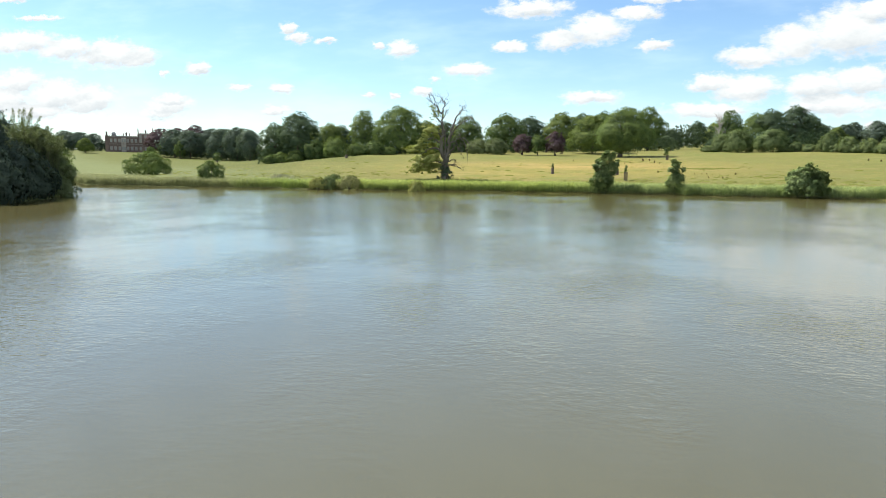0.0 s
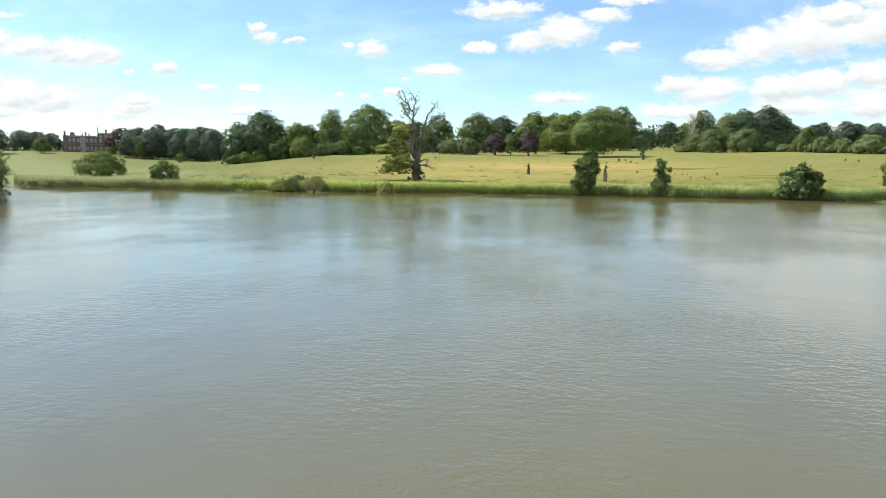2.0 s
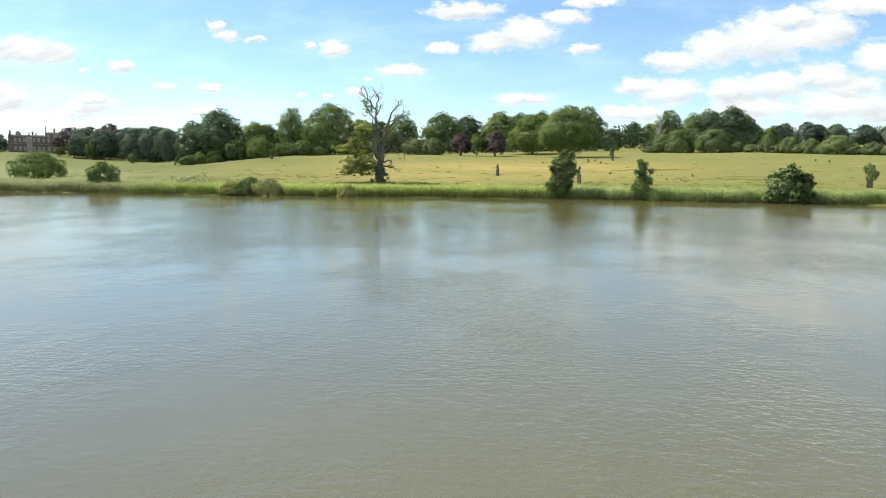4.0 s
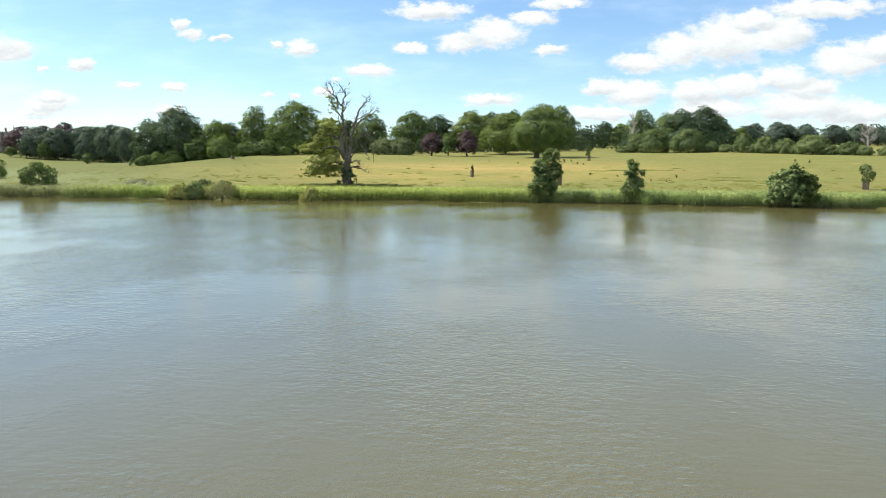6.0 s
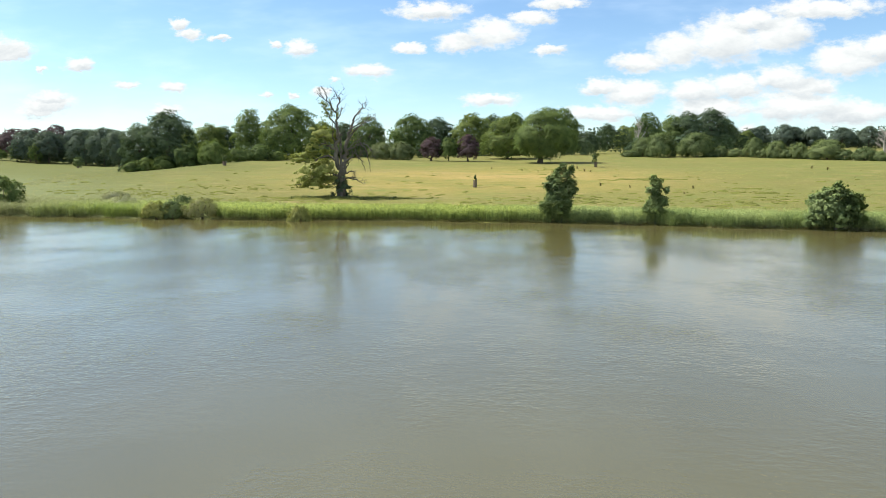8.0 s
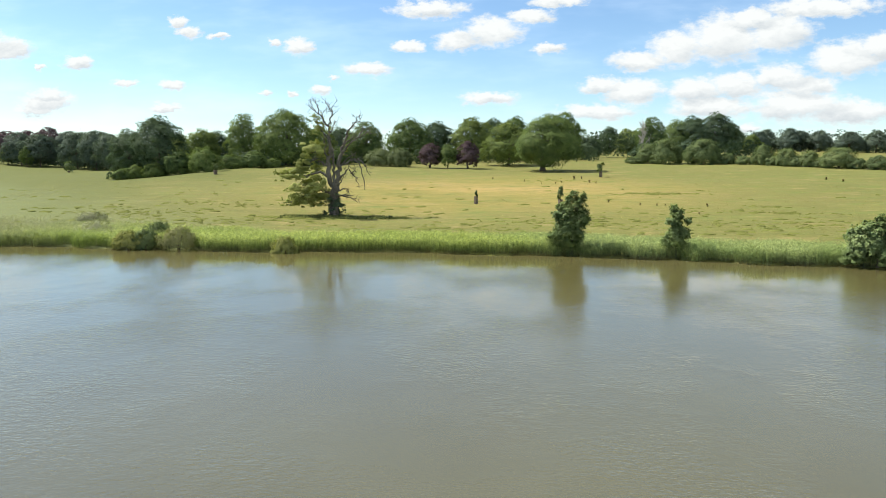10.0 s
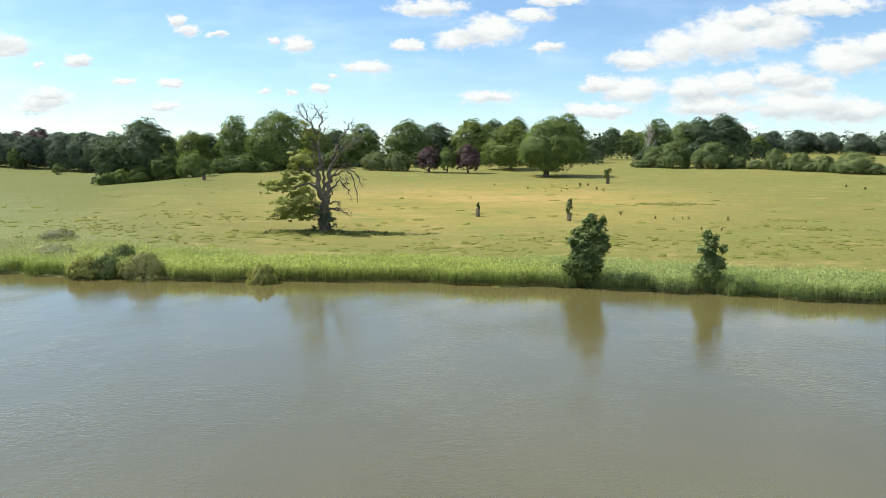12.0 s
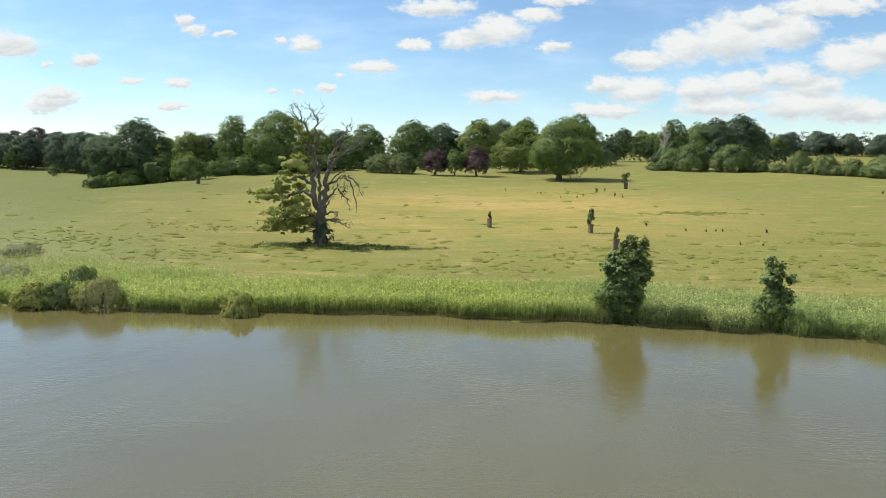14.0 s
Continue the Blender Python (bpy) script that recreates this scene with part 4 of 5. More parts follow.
def build_tufts():
    rng = np.random.default_rng(6)
    n = 9000
    x, s = rng.uniform(-190, 150, n), rng.uniform(17, 150, n)
    y = bank(x) + s
    want = 0.20 + 0.5 * wave(x, y * 1.6, 0.09, 4) + 0.4 * wave(x, y * 2.0, 0.31, 7) - np.abs(s - 42) * 0.010
    keep = rng.random(n) < np.clip(want, 0.012, 1) * 0.62
    x, y = x[keep], y[keep]
    big = rng.uniform(0.5, 1.8, len(x))
    for cx, cy, wx, wy, many, size in ((-50, 211.5, 4.0, 1.0, 90, 2.2), (-36, 213.5, 4.5, 1.0, 60, 2.0), (43, 265.3, 6.0, 1.6, 80, 1.35), (62, 219.6, 5.0, 1.8, 50, 0.9), (-95, 210.5, 10, 4.0, 90, 0.8), (-77, 232, 8, 3.0, 50, 0.8), (-68, 199, 9, 5.0, 60, 0.9), (22, 318, 9.0, 5.0, 22, 1.2), (58, 274, 1.2, 0.6, 8, 0.8), (26, 246.6, 0.7, 0.5, 5, 0.9), (20, 202, 12, 6.0, 90, 1.0), (-12, 196, 12, 7.0, 70, 1.0), (60, 196, 14, 8.0, 80, 1.1), (64, 233, 4.0, 1.2, 22, 0.9)):
        x, y = np.concatenate([x, cx + rng.normal(size=many) * wx]), np.concatenate([y, cy + rng.normal(size=many) * wy])
        big = np.concatenate([big, size * rng.uniform(0.6, 1.0, many)])
    n, seg = len(x), 9
    wide, deep, tall = rng.uniform(0.5, 1.25, n) * big, rng.uniform(0.4, 0.7, n) * big, (0.05 + 0.13 * big) * rng.uniform(0.7, 1.1, n)
    a = np.arange(seg) * 2 * math.pi / seg
    rings = []
    for out, up in ((1.0, -0.25), (0.8, 0.45), (0.42, 0.9)):
        r = out * rng.uniform(0.72, 1.25, (n, seg))
        px, py = x[:, None] + np.cos(a) * wide[:, None] * r, y[:, None] + np.sin(a) * deep[:, None] * r
        rings.append(np.stack([px, py, height(px, py) + tall[:, None] * (up + rng.normal(size=(n, seg)) * 0.12 * (up > 0))], -1))
    crest = np.stack([x, y, height(x, y) + tall], -1)[:, None]
    verts = np.concatenate(rings + [crest], 1)
    j = np.arange(seg)
    k = (j + 1) % seg
    quads = np.concatenate([np.stack([j, k, seg + k, seg + j], 1), np.stack([seg + j, seg + k, 2 * seg + k, 2 * seg + j], 1)])
    caps = np.stack([2 * seg + j, 2 * seg + k, np.full(seg, 3 * seg)], 1)
    base = (np.arange(n) * (3 * seg + 1))[:, None, None]
    faces = (quads[None] + base).reshape(-1, 4).tolist() + (caps[None] + base).reshape(-1, 3).tolist()
    tagged(new("grass_cushions", mesh_of("grass_cushions", verts.reshape(-1, 3).tolist(), faces, TUFT, True)), "low olive cushions of rough meadow grass", "grass", kind="stuff")
    many = 26
    at = rng.integers(0, n, n * many)
    th, rr = rng.uniform(0, 2 * math.pi, n * many), np.sqrt(rng.random(n * many)) * 1.05
    px, py = x[at] + np.cos(th) * rr * wide[at], y[at] + np.sin(th) * rr * deep[at]
    foot = np.stack([px, py, height(px, py) + tall[at] * np.clip(1 - rr * rr, 0, 1) * 0.9 - 0.02], 1)
    th = rng.uniform(-0.9, 0.9, len(at))
    side = np.stack([np.cos(th), np.sin(th), 0 * th], 1) * rng.uniform(0.03, 0.08, len(at))[:, None]
    tip = foot + np.stack([rng.normal(size=len(at)) * 0.1, rng.normal(size=len(at)) * 0.1, rng.uniform(0.06, 0.2, len(at)) * (0.4 + big[at])], 1)
    made = np.stack([foot - side, foot + side, tip], 1), np.array([-0.2, -0.3, 1.0]) + rng.normal(size=(len(at), 3)) * 0.2
    tagged(new("rough_grass", leaf_mesh("rough_grass", made, TUFT)), "rough greener grass tufts over the dry meadow", "grass", kind="stuff")


def build_turf():
    rng = np.random.default_rng(8)
    n = 120000
    s = 12 + 190 * rng.random(n) ** 1.8
    x = rng.uniform(-1, 1, n) * (95 + 0.75 * s) - 20
    y = bank(x) + s
    keep = rng.random(n) < np.clip(0.55 + 0.5 * wave(x, y, 0.11, 2) + 0.4 * wave(x, y * 1.5, 0.43, 5), 0.05, 1) * np.clip((205 - s) / 120, 0, 1)
    x, y, s = x[keep], y[keep], s[keep]
    n = len(x)
    tall = rng.uniform(0.03, 0.09, n) * (1 + s / 200)
    a = rng.uniform(0, 2 * math.pi, n)
    wide = rng.uniform(0.05, 0.14, n) * (1 + s / 150)
    side, foot = np.stack([np.cos(a), np.sin(a), 0 * a], 1) * wide[:, None], np.stack([x, y, height(x, y) - 0.02], 1)
    side = np.where(side[:, :1] < 0, -side, side)
    tip = foot + np.stack([rng.normal(size=n) * 0.15, rng.normal(size=n) * 0.15, tall], 1)
    made = np.stack([foot - side, foot + side, tip], 1), np.tile([0.0, 0.0, 1.0], (n, 1)) + rng.normal(size=(n, 3)) * 0.25
    tagged(new("meadow_grass", leaf_mesh("meadow_grass", made, TURF)), "short dry meadow grass", "grass", kind="stuff")


def build_tall_grass():
    """Ungrazed grass and nettles round the foot of the old oak."""
    rng = np.random.default_rng(12)
    x, y = [], []
    for cx, cy, wx, wy, many in ((-49.5, 212.6, 3.4, 1.5, 3000), (-37.5, 213.2, 4.6, 1.3, 2600), (-44, 213.8, 2.5, 0.9, 1000)):
        x.append(cx + np.clip(rng.normal(size=many), -1.8, 1.8) * wx)
        y.append(cy + np.clip(rng.normal(size=many), -1.8, 1.8) * wy)
    x, y = np.concatenate(x), np.concatenate(y)
    n = len(x)
    tall = (0.6 + 0.35 * wave(x, y, 0.9, 3)) * rng.uniform(0.5, 1.25, n)
    five = blades(rng, x, y, height(x, y) - 0.05, tall, rng.uniform(0.06, 0.13, n), tall * rng.uniform(0.1, 0.6, n))
    tagged(new("tall_grass", blade_mesh("tall_grass", five, TALL_GRASS)), "tall grey-green grass and nettles round the oak", "grass", kind="stuff")


build_reeds()
build_tall_grass()
build_tufts()
build_turf()



# ---- the old stag-headed oak ----
def build_dead_oak():
    ox, oy, u = -43.7, 216.0, 0.0414
    rng = np.random.default_rng(77)
    root = thing("stag_headed_oak", "half-dead ancient oak with bare antler branches", "tree", (ox, oy, ground_at(ox, oy) - 0.2))

    def limb(name, points, r0, r1, depth=0.0, n=8, twigs=0, label=""):
        path = [Vector(((x - 545) * u, depth * k / len(points) + 0.15 * math.sin(x), (708 - y) * u)) for k, (x, y) in enumerate(points)]
        fine = []
        for k in range(len(path) - 1):
            for j in range(3):
                w = path[k].lerp(path[k + 1], j / 3)
                fine.append(w + Vector(rng.normal(size=3)) * (0.0 if k == 0 and j == 0 else min(0.22, 0.1 + r0 * 0.2)))
        fine.append(path[-1])
        m = len(fine) - 1
        pieces = [tube(fine, [r0 + (r1 - r0) * (k / m) ** 0.8 for k in range(m + 1)], n)]
        for _ in range(twigs):
            k = int(rng.integers(m // 3, m))
            a, d = fine[k], (fine[min(k + 1, m)] - fine[k]).normalized()
            way = (d * 0.5 + Vector(rng.normal(size=3)) * 0.7 + Vector((0, 0, 0.25))).normalized()
            reach = rng.uniform(0.5, 1.7)
            kink = a + way * reach * 0.5 + Vector(rng.normal(size=3)) * 0.15
            r = max(r0 + (r1 - r0) * k / m, 0.03) * 0.4
            end = a + way * reach + Vector(rng.normal(size=3)) * 0.25
            pieces.append(tube([a, kink, end], [min(r, 0.1), min(r, 0.1) * 0.7, 0.02], 4))
            for _ in range(2):
                b = kink.lerp(end, rng.uniform(0, 0.8))
                pieces.append(tube([b, b + (way + Vector(rng.normal(size=3)) * 0.8) * reach * 0.3, b + (way + Vector(rng.normal(size=3)) * 0.8) * reach * 0.5 + Vector((0, 0, 0.1))], [0.045, 0.035, 0.015], 3))
        part(name, mesh_of(name, *merge(pieces), DEADWOOD, True), root, label)

    limb("trunk", [(546, 712), (544, 660), (548, 610), (547, 560), (546, 505)], 1.25, 0.95, 0, 14, 0, "thick gnarled trunk")
    limb("stem", [(535, 525), (520, 462), (512, 402), (517, 350), (530, 300), (521, 262), (527, 215)], 0.62, 0.26, -0.8, 10, 10)
    limb("stem", [(546, 520), (541, 450), (536, 395), (546, 340), (536, 300)], 0.42, 0.16, 0.3, 9, 7)
    limb("stem", [(558, 525), (573, 445), (570, 390), (590, 330), (602, 280), (622, 230)], 0.70, 0.24, 0.9, 10, 10)
    bare = [
        [(527, 216), (518, 176), (489, 149), (468, 113), (430, 89), (394, 60)],
        [(462, 106), (464, 78), (447, 48), (437, 32)],
        [(434, 91), (424, 72), (408, 60)],
        [(521, 182), (525, 140), (544, 106), (540, 68), (552, 60)],
        [(542, 98), (522, 72), (502, 48), (494, 34)],
        [(488, 150), (484, 110), (496, 84)],
        [(527, 216), (545, 180), (548, 140)],
        [(622, 230), (650, 186), (684, 152), (690, 122)],
        [(592, 330), (625, 290), (660, 265), (690, 240), (714, 206), (730, 190)],
        [(690, 240), (728, 224), (764, 206)],
        [(650, 186), (664, 156), (698, 150), (710, 126)],
        [(602, 285), (634, 258), (668, 242), (700, 218)],
        [(570, 418), (610, 396), (650, 370), (688, 362)],
        [(580, 474), (612, 452), (636, 420), (640, 412)],
        [(600, 400), (640, 352), (660, 338)],
        [(512, 390), (496, 330), (500, 270), (488, 200)],
    ]
    for k, p in enumerate(bare):
        limb("branch", p, (0.3, 0.17, 0.13, 0.26, 0.16, 0.13, 0.16, 0.28, 0.32, 0.17, 0.15, 0.2, 0.34, 0.3, 0.17, 0.18)[k], 0.05, (-1) ** k * 0.9, 7, 6, "bare grey branch")
    droop = [
        [(670, 372), (700, 400), (712, 450), (725, 500), (722, 545)],
        [(690, 362), (716, 380), (736, 410), (766, 460)],
        [(636, 425), (650, 450), (680, 482), (690, 526)],
        [(645, 448), (672, 438), (690, 440)],
        [(560, 592), (600, 576), (630, 580), (660, 574)],
        [(572, 548), (608, 535), (636, 546)],
        [(596, 580), (640, 588), (672, 612)],
        [(566, 520), (596, 500), (590, 480)],
    ]
    for k, p in enumerate(droop):
        limb("branch", p, 0.19 if k < 4 else 0.22, 0.05, (-1) ** k * 1.0, 7, 5, "bare drooping branch")
    leafy = [
        [(522, 486), (492, 458), (460, 440), (420, 450), (380, 472), (330, 474), (280, 480), (210, 452)],
        [(514, 410), (482, 386), (450, 372), (415, 376), (390, 384)],
        [(538, 585), (500, 556), (462, 546), (400, 560), (330, 600), (250, 624)],
        [(520, 350), (480, 330), (430, 322), (400, 330)],
        [(524, 270), (490, 220), (460, 180), (440, 140)],
    ]
    for k, p in enumerate(leafy):
        limb("bough", p, 0.38 if k < 3 else 0.22, 0.06, (-1) ** k * 0.7, 8, 6)
    clumps = [
        [(350, 402, 24, 24), (320, 440, 46, 24), (270, 445, 42, 18), (230, 455, 36, 13), (205, 446, 16, 10), (290, 472, 52, 16), (425, 422, 48, 24), (372, 430, 32, 22), (340, 486, 18, 10), (400, 395, 26, 16)],
        [(420, 490, 52, 32), (370, 512, 46, 30), (340, 540, 42, 30), (440, 530, 56, 34), (482, 522, 26, 26), (390, 562, 62, 38), (320, 592, 56, 28), (262, 626, 40, 13), (350, 620, 62, 22), (420, 602, 62, 32), (472, 592, 46, 34), (440, 640, 40, 12)],
        [(450, 312, 52, 28), (500, 332, 30, 28), (410, 322, 28, 18), (470, 352, 52, 16), (430, 276, 34, 16), (382, 352, 30, 16)],
        [(450, 150, 26, 32), (462, 196, 24, 28), (490, 190, 12, 36), (530, 196, 10, 30), (436, 120, 20, 18), (600, 300, 14, 30)],
        [(545, 640, 50, 30), (530, 672, 46, 20), (512, 612, 44, 28), (562, 622, 34, 30), (582, 692, 20, 12), (500, 690, 30, 12)],
    ]
    for k, group in enumerate(clumps):
        c = [((x - 545) * u, rng.normal() * (1.6 if k < 4 else 1.1), (708 - y) * u) for x, y, a, b in group]
        q = [(a * u * 0.8, a * u * 0.8, b * u * 0.85) for x, y, a, b in group]
        for i in range(len(group)):
            for _ in range(12):
                w = np.clip(rng.normal(size=3), -1.5, 1.5) * 0.85
                c.append((c[i][0] + w[0] * q[i][0] * 1.25, c[i][1] + w[1] * q[i][1] * 1.3, max(c[i][2] + w[2] * q[i][2] * 1.3, 0.4)))
                q.append((q[i][0] * rng.uniform(0.2, 0.5),) * 2 + (q[i][2] * rng.uniform(0.25, 0.5),))
        n = (20000, 40000, 20000, 3500, 9000)[k]
        part("foliage" if k < 4 else "ivy", leaf_mesh("foliage", leaves(rng, c, q, n, 0.19, up=0.35, shell=0.2, far=True), OLD_OAK_LEAF if k < 4 else DARK_LEAF), root,
             "olive green leaf clumps" if k < 4 else "dark ivy round the trunk foot")


build_dead_oak()


# ---- young trees in timber guards ----
def guarded_tree(x, y, guard_h, crown_h, crown_r, label, seed, wide=1.0):
    rng = np.random.default_rng(seed)
    root = thing("guarded_tree", label, "tree guard", (x, y, ground_at(x, y) - 0.05), rng.uniform(0, 90), (wide, wide, 1), "guarded saplings")
    stake = mesh_of("stake", *box(-0.06, -0.06, -0.3, 0.06, 0.06, guard_h), STAKE)
    for a, b in ((-0.5, -0.5), (0.5, -0.5), (-0.5, 0.5), (0.5, 0.5)):
        part("stake", stake, root).location = (a, b, 0)
    rail = mesh_of("rail", *box(-0.58, -0.03, -0.06, 0.58, 0.03, 0.06), STAKE)
    slat = mesh_of("slat", *box(-0.075, -0.012, 0.05, 0.075, 0.012, guard_h - 0.08), STAKE)
    for k in range(4):
        turn = Matrix.Rotation(k * math.pi / 2, 4, "Z")
        for z in (0.35, guard_h * 0.55, guard_h - 0.25):
            ob = part("rail", rail, root)
            ob.matrix_basis = turn @ Matrix.Translation((0, -0.585, z))
        for i in range(4):
            ob = part("slat", slat, root)
            ob.matrix_basis = turn @ Matrix.Translation((-0.33 + 0.22 * i, -0.635, 0))
    top = guard_h + crown_h
    part("trunk", mesh_of("trunk", *tube([(0, 0, -0.2), (0.05, 0.03, guard_h), (0, 0.05, top * 0.8)], [0.09, 0.07, 0.03], 7), BARK, True), root)
    c = [(rng.uniform(-0.55, 0.55) * crown_r, rng.uniform(-0.55, 0.55) * crown_r, guard_h + crown_h * (0.1 + 0.75 * k / 8)) for k in range(9)]
    q = [(crown_r * 0.5, crown_r * 0.5, crown_h * 0.24)] * 9
    part("crown", leaf_mesh("crown", leaves(rng, c, q, 3000, 0.12 + 0.06 * crown_r, shell=0.3, far=True), HEDGE_LEAF), root)


guarded_tree(-10.3, 237, 2.2, 1.4, 0.6, "sapling in a narrow weathered timber guard", 1, 0.65)
guarded_tree(11.5, 228.7, 2.0, 3.1, 1.3, "young tree above a weathered timber guard", 2, 0.7)
guarded_tree(13.9, 207.5, 2.6, 1.9, 0.6, "slim sapling in a tall timber guard", 3, 0.8)
guarded_tree(34.5, 334, 2.4, 3.2, 1.6, "young tree above a weathered timber guard", 4)
guarded_tree(80, 190, 1.9, 3.6, 1.7, "young tree above a weathered timber guard", 5)
guarded_tree(-124, 331.5, 2.0, 2.6, 1.2, "young tree above a weathered timber guard", 6)
guarded_tree(-311, 514, 1.3, 6.0, 4.4, "round young tree standing alone in the meadow", 7)


# ---- rusty docks gone to seed in the meadow ----
DOCKS = [(-8.3, 328, 1.0), (3.9, 316, 1.0), (23.2, 324.2, 1.9), (26.2, 326, 1.5), (27.5, 310, 1.5), (29.5, 306.8, 1.0), (15, 305.3, 0.9), (17.3, 310, 1.0), (9.8, 305, 0.8), (114, 319, 1.4), (115.4, 308.8, 1.4), (25, 239.7, 1.1), (32.1, 233, 0.9), (36, 231.6, 0.8), (38.4, 233, 0.7), (39.8, 233.1, 0.7), (48.5, 232, 1.1), (38.4, 216.2, 0.9), (42.3, 215.4, 0.8)]


def dock_plant():
    rng = np.random.default_rng(91)
    root = thing("dock_plant", "rusty brown dock gone to seed in the dry grass", "weed", group="docks in the meadow")
    stems, corners = [], []
    for k in range(6):
        a, lean, tall = 1.05 * k, rng.uniform(0.08, 0.3), rng.uniform(0.65, 1.0)
        top = Vector((math.cos(a) * lean, math.sin(a) * lean, tall))
        stems.append(tube([(0, 0, -0.05), tuple(top * 0.5), tuple(top)], [0.02, 0.016, 0.008], 5))
        for _ in range(60):
            p = np.array(top * rng.uniform(0.35, 1.0)) + rng.normal(size=3) * 0.06
            d = rng.normal(size=(2, 3)) * 0.045
            corners.append(np.stack([p - d[0], p + d[0], p + d[1] + np.array([0, 0, 0.05])]))
    part("stalks", mesh_of("stalks", *merge(stems), STAKE, True), root)
    part("seed_heads", leaf_mesh("seed_heads", (np.array(corners), np.tile([-0.4, -0.3, 0.8], (len(corners), 1))), DOCK), root, "rusty seed heads")
    leaf = []
    for k in range(9):
        a, reach = 0.7 * k, rng.uniform(0.25, 0.45)
        out, side = np.array([math.cos(a), math.sin(a), 0.35]) * reach, np.array([-math.sin(a), math.cos(a), 0]) * 0.07
        leaf.append(np.stack([np.array([0, 0, 0.02]), out * 0.6 - side + np.array([0, 0, 0.08]), out, out * 0.6 + side + np.array([0, 0, 0.08])]))
    part("leaves", leaf_mesh("leaves", (np.array(leaf), np.tile([0.0, 0.0, 1.0], (9, 1))), OAK_LEAF), root, "broad green basal leaves")
    for k, (x, y, size) in reversed(list(enumerate(DOCKS))):
        m = pose(x, y, ground_at(x, y), 0, 0, 77 * k)
        root.scale = (size * 1.0, size * 1.0, size * 0.72)
        if k:
            copy_thing(root, m)
        else:
            root.matrix_basis = m @ Matrix.Diagonal((*root.scale, 1))


dock_plant()


# ---- bleached dead tree by the hedge ----
def build_pale_tree():
    rng = np.random.default_rng(9)
    x, y = 170.0, 380.0
    root = thing("dead_tree", "bleached bare dead tree beside the hedge", "tree", (x, y, ground_at(x, y) - 0.2))
    part("trunk", mesh_of("trunk", *tube([(0, 0, -0.3), (0.2, 0, 4), (-0.2, 0.1, 8), (0.1, 0, 12), (0.3, 0, 15)], [0.6, 0.5, 0.38, 0.22, 0.08], 9), PALEWOOD, True), root)
    for k in range(15):
        z, a = 5 + 0.55 * k, 2.4 * k + rng.uniform(-0.4, 0.4)
        d = Vector((math.cos(a), math.sin(a), rng.uniform(0.5, 1.0)))
        p = Vector((0, 0, z))
        r = rng.uniform(0.75, 1.15) * (4.6 - 0.16 * k)
        pieces = [tube([p, p + d * r * 0.5 + Vector((0, 0, -0.3)), p + d * r], [0.2, 0.14, 0.05], 5)]
        for _ in range(6):
            q = p + d * r * rng.uniform(0.4, 0.95)
            pieces.append(tube([q, q + Vector(rng.normal(size=3)) * 0.6, q + Vector(rng.normal(size=3)) * 1.0 + Vector((0, 0, 0.9))], [0.08, 0.06, 0.03], 4))
        part("branch", mesh_of("branch", *merge(pieces), PALEWOOD, True), root)


build_pale_tree()
pale = bpy.data.objects["dead_tree"]
pale.scale = (0.95, 0.95, 1.58)
copy_thing(pale, pose(75, 470, ground_at(75, 470) - 0.2, 0, 0, 70))
pale.scale = (1, 1, 1)


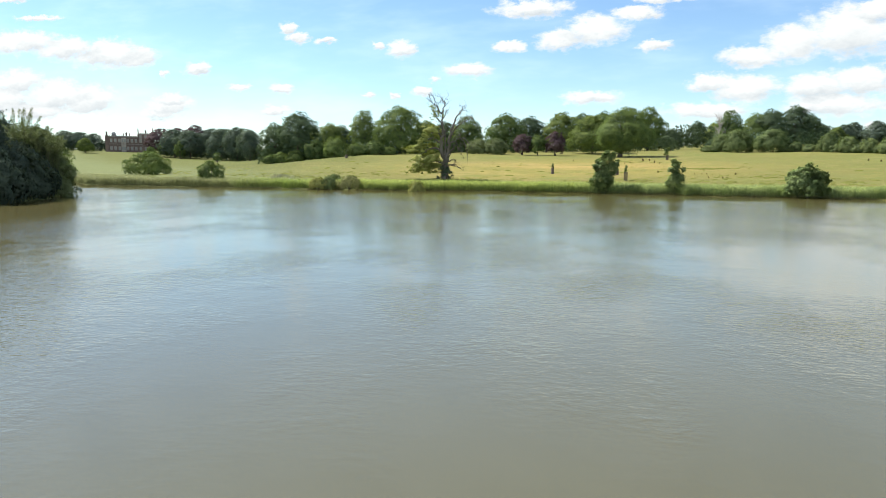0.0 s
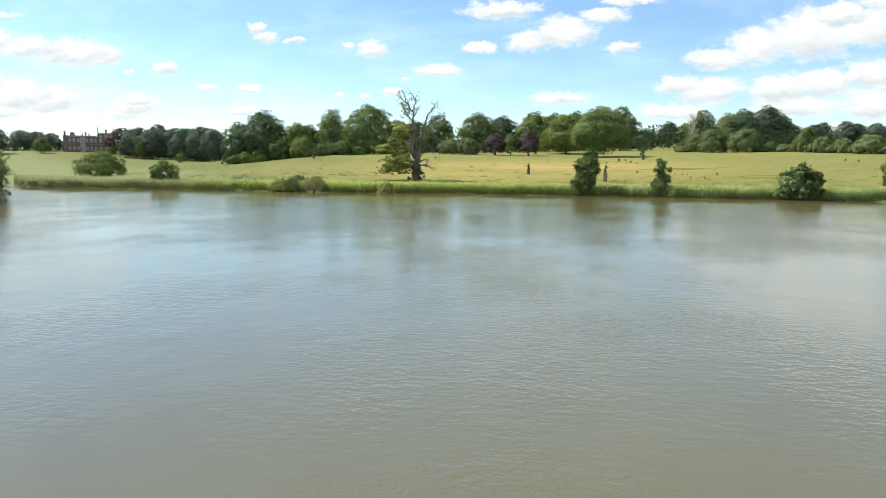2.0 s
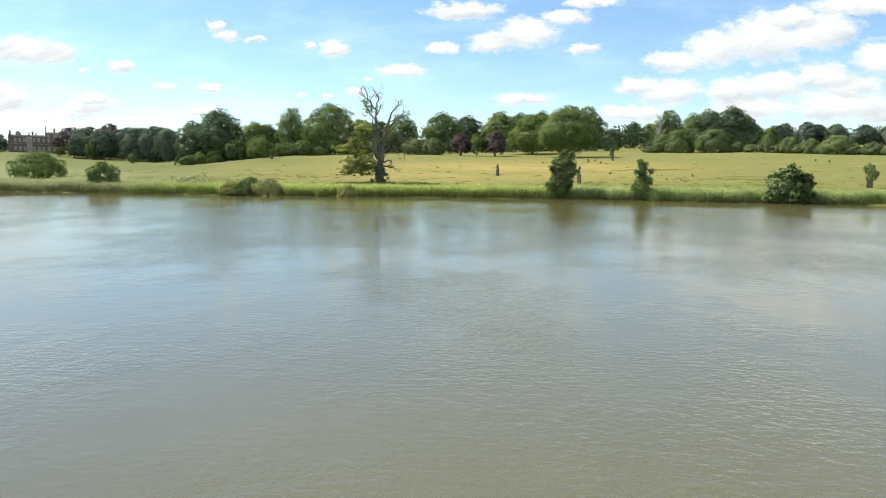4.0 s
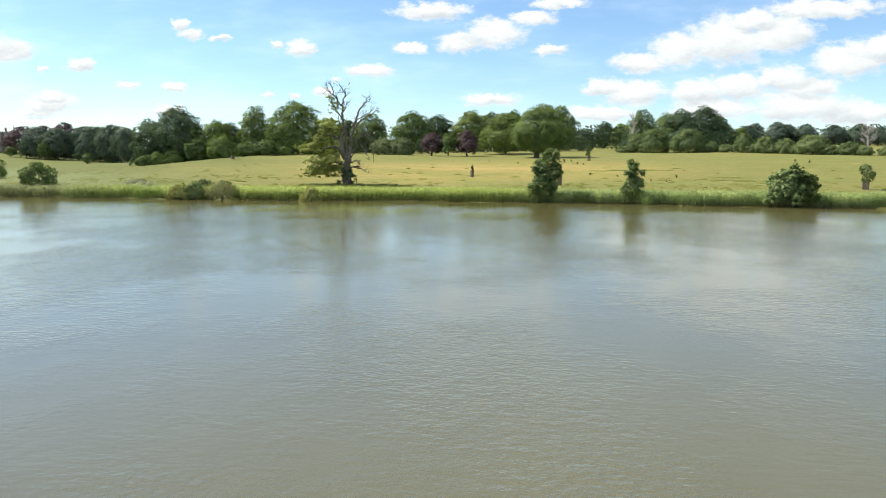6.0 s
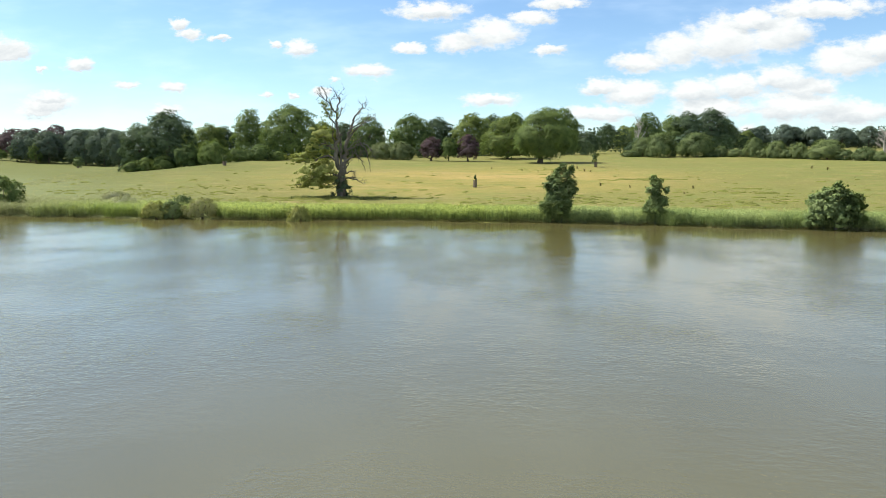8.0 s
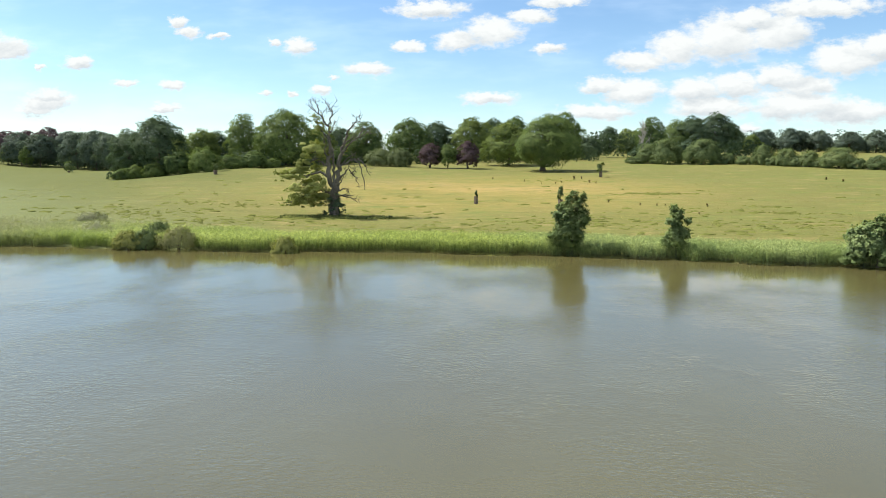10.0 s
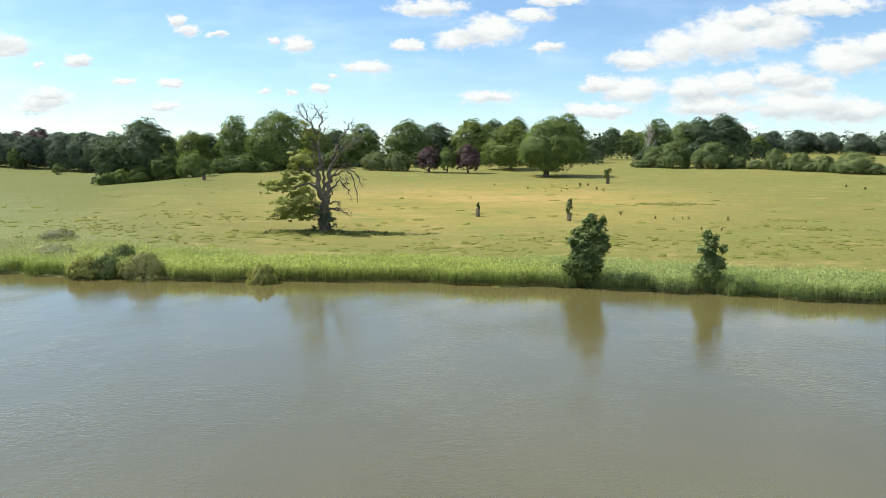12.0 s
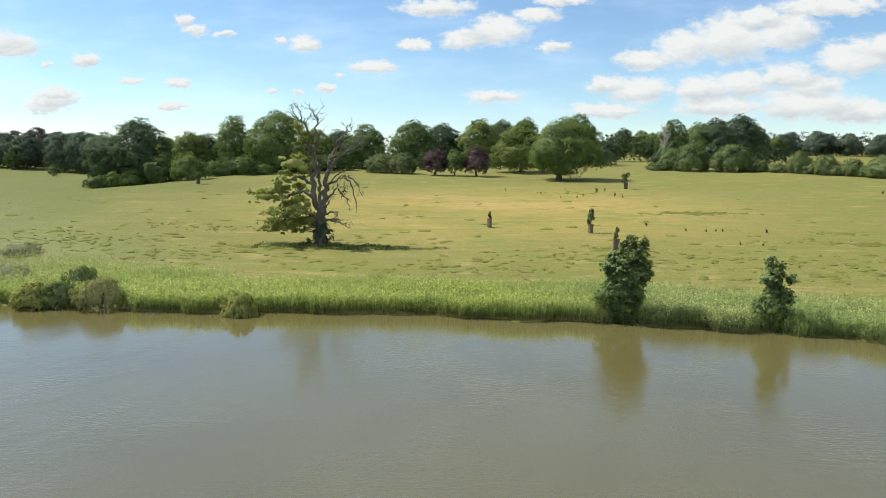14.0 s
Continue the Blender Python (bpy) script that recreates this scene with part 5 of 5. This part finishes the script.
# ---- the country house beyond the meadow ----
def build_house():
    x, y = -504.5, 655.0
    root = thing("country_house", "long battlemented brick mansion with stone dressings", "house", (x, y, ground_at(x, y) - 0.3), 38.5)
    part("wall", mesh_of("wall", *box(-22, 0, -2, 9, 14, 16.4), BRICK), root, "long brick wing")
    part("wall", mesh_of("wall", *box(9, -1.5, -2, 25, 15, 19.5), BRICK), root, "taller brick end block")
    part("wall", mesh_of("wall", *box(-23.2, -1.2, -2, -19.8, 3, 17.4), BRICK), root, "brick corner turret")
    part("roof", mesh_of("roof", *box(-21.4, 0.6, 16.4, 8.4, 13.4, 17.0), SLATE), root, "flat lead roof")
    part("roof", mesh_of("roof", *box(9.6, -0.9, 19.5, 24.4, 14.4, 20.1), SLATE), root, "flat lead roof")
    for z, x0, x1, f in ((8.2, -19.79, 8.99, -0.14), (15.8, -19.79, 8.99, -0.2), (8.2, 8.9, 25.1, -1.64), (19.0, 8.8, 25.2, -1.7)):
        part("string_course", mesh_of("string_course", *box(x0, f, z, x1, f + 0.3, z + 0.4), STONE), root, "pale stone band")
    merlon = mesh_of("merlon", *box(-0.7, -0.25, 0, 0.7, 0.25, 1.2), STONE)
    for k in range(12):
        part("merlon", merlon, root).location = (-18.8 + 2.4 * k, 0.25, 16.4)
    for k in range(7):
        part("merlon", merlon, root).location = (9.9 + 2.37 * k, -1.25, 19.5)
    pane = mesh_of("pane", *box(-0.85, -0.03, 0.1, 0.85, 0.03, 3.4), GLASS)
    surround = mesh_of("window", *merge([box(-1.2, -0.12, -0.2, -0.85, 0.12, 3.75), box(0.85, -0.12, -0.2, 1.2, 0.12, 3.75), box(-0.85, -0.12, 3.4, 0.85, 0.12, 3.75), box(-0.85, -0.12, -0.2, 0.85, 0.12, 0.1), box(-0.07, -0.1, 0.1, 0.07, 0.1, 3.4), box(-0.85, -0.1, 2.0, 0.85, 0.1, 2.14)]), STONE)
    spots = [(-17.4 + 4.1 * k, -0.08, z) for k in range(7) if k != 3 for z in (2.0, 10.4)] + [(11.8 + 5.2 * k, -1.58, z) for k in range(3) for z in (2.0, 10.4, 14.9)]
    for p in spots:
        w = part("window", surround, root)
        w.location = p
        part("pane", pane, w)
    bay = part("bay", mesh_of("bay", *merge([box(-2.4, -1.6, -2, 2.4, -0.003, 9.4), box(-2.6, -1.8, 9.4, 2.6, -0.003, 15.2)]), STONE), root, "pale stone bay with an oriel above")
    bay.location = (-5.1, 0, 0)
    for x0, z0 in ((-1.2, 2.0), (1.2, 2.0), (-1.2, 10.4), (1.2, 10.4)):
        part("pane", pane, bay).location = (x0, -1.62 if z0 < 5 else -1.82, z0)
    stack = mesh_of("chimney", *merge([box(-0.9, -0.7, 0, 0.9, 0.7, 3.6), box(-1.05, -0.85, 3.6, 1.05, 0.85, 4.0), box(-0.6, -0.3, 4.0, -0.15, 0.3, 5.0), box(0.15, -0.3, 4.0, 0.6, 0.3, 5.0)]), BRICK)
    for p in ((-21.5, 0.9, 17.2), (-2.0, 9, 16.8), (17.5, 8, 19.9)):
        part("chimney", stack, root).location = p
    part("lantern", mesh_of("lantern", *merge([box(-2.2, -2.2, 0, 2.2, 2.2, 2.6), ([(-2.5, -2.5, 2.6), (2.5, -2.5, 2.6), (2.5, 2.5, 2.6), (-2.5, 2.5, 2.6), (-1.0, -1.0, 4.4), (1.0, -1.0, 4.4), (1.0, 1.0, 4.4), (-1.0, 1.0, 4.4)], [(0, 1, 5, 4), (1, 2, 6, 5), (2, 3, 7, 6), (3, 0, 4, 7), (4, 5, 6, 7)])]), SLATE), root, "lead roof lantern").location = (-14.5, 6, 16.8)
    spire = mesh_of("pinnacle", *merge([box(-0.55, -0.55, 0, 0.55, 0.55, 3.0), ([(-0.7, -0.7, 3.0), (0.7, -0.7, 3.0), (0.7, 0.7, 3.0), (-0.7, 0.7, 3.0), (0, 0, 6.5)], [(0, 1, 4), (1, 2, 4), (2, 3, 4), (3, 0, 4)])]), STONE)
    for p, tall in (((9.7, -0.8, 19.0), 1.35), ((24.3, -0.8, 19.0), 1.35), ((1.0, 0.6, 16.0), 0.8), ((-5.1, 0.6, 16.0), 0.8)):
        ob = part("pinnacle", spire, root)
        ob.location, ob.scale = p, (1, 1, tall)


build_house()


# ---- underwood and far woods, past counting ----
def scrub(name, label, seed, rows, lobes, count, leaf_size, leaf, h0, h1):
    """Rows of (x, y) along which a mass of underwood stands."""
    rng = np.random.default_rng(seed)
    c, q = [], []
    xs, ys = [r[0] for r in rows], [r[1] for r in rows]
    along = np.linspace(0, len(rows) - 1, lobes) + rng.normal(size=lobes) * 0.01
    for t in along:
        x, y = np.interp(t, range(len(rows)), xs), np.interp(t, range(len(rows)), ys)
        x, y = x + rng.normal() * 2, y + rng.normal() * 4
        h = rng.uniform(h0, h1)
        for z in np.arange(h * 0.2, h * 0.85, max(h * 0.3, 1.5)):
            r = rng.uniform(0.28, 0.4) * h1 * 0.8
            c.append((x + rng.normal() * 1.5, y + rng.normal() * 1.5, ground_at(x, y) + z))
            q.append((r, r, r * 0.8))
    tagged(new(name, leaf_mesh(name, leaves(rng, c, q, count, leaf_size, shell=0.75, far=True, spray=0.08), leaf)), label, "woodland", kind="stuff")


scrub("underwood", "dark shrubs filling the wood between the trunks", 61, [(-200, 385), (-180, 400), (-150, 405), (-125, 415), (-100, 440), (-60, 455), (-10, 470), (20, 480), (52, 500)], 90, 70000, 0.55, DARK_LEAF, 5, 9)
scrub("underwood", "dark shrubs filling the wood behind the hedge", 62, [(70, 470), (90, 475), (120, 480), (150, 500)], 34, 14000, 0.75, DARK_LEAF, 6, 11)
scrub("underwood", "dark shrubs along the distant wood", 63, [(-660, 705), (-590, 690), (-545, 700), (-470, 690), (-430, 620), (-380, 600), (-330, 580), (-285, 545), (-230, 500), (-190, 440)], 110, 34000, 1.0, DARK_LEAF, 6, 12)
scrub("underwood", "dark shrubs below the trees beyond the gap in the hedge", 65, [(10, 700), (60, 735), (100, 725), (150, 690), (230, 670), (300, 640)], 60, 16000, 1.0, DARK_LEAF, 6, 11)
scrub("far_wood", "distant line of woodland along the skyline", 64, [(-760, 820), (-500, 800), (-300, 760), (-100, 760), (30, 780), (60, 860), (130, 840), (200, 780), (330, 740), (460, 700)], 280, 110000, 0.85, BELT_HAZE_LEAF, 11, 18)

scrub("underwood", "dark shrubs at the foot of the trees beyond the field", 66, [(150, 628), (190, 640), (230, 640), (270, 620), (310, 605)], 60, 12000, 0.8, DARK_LEAF, 4, 8)
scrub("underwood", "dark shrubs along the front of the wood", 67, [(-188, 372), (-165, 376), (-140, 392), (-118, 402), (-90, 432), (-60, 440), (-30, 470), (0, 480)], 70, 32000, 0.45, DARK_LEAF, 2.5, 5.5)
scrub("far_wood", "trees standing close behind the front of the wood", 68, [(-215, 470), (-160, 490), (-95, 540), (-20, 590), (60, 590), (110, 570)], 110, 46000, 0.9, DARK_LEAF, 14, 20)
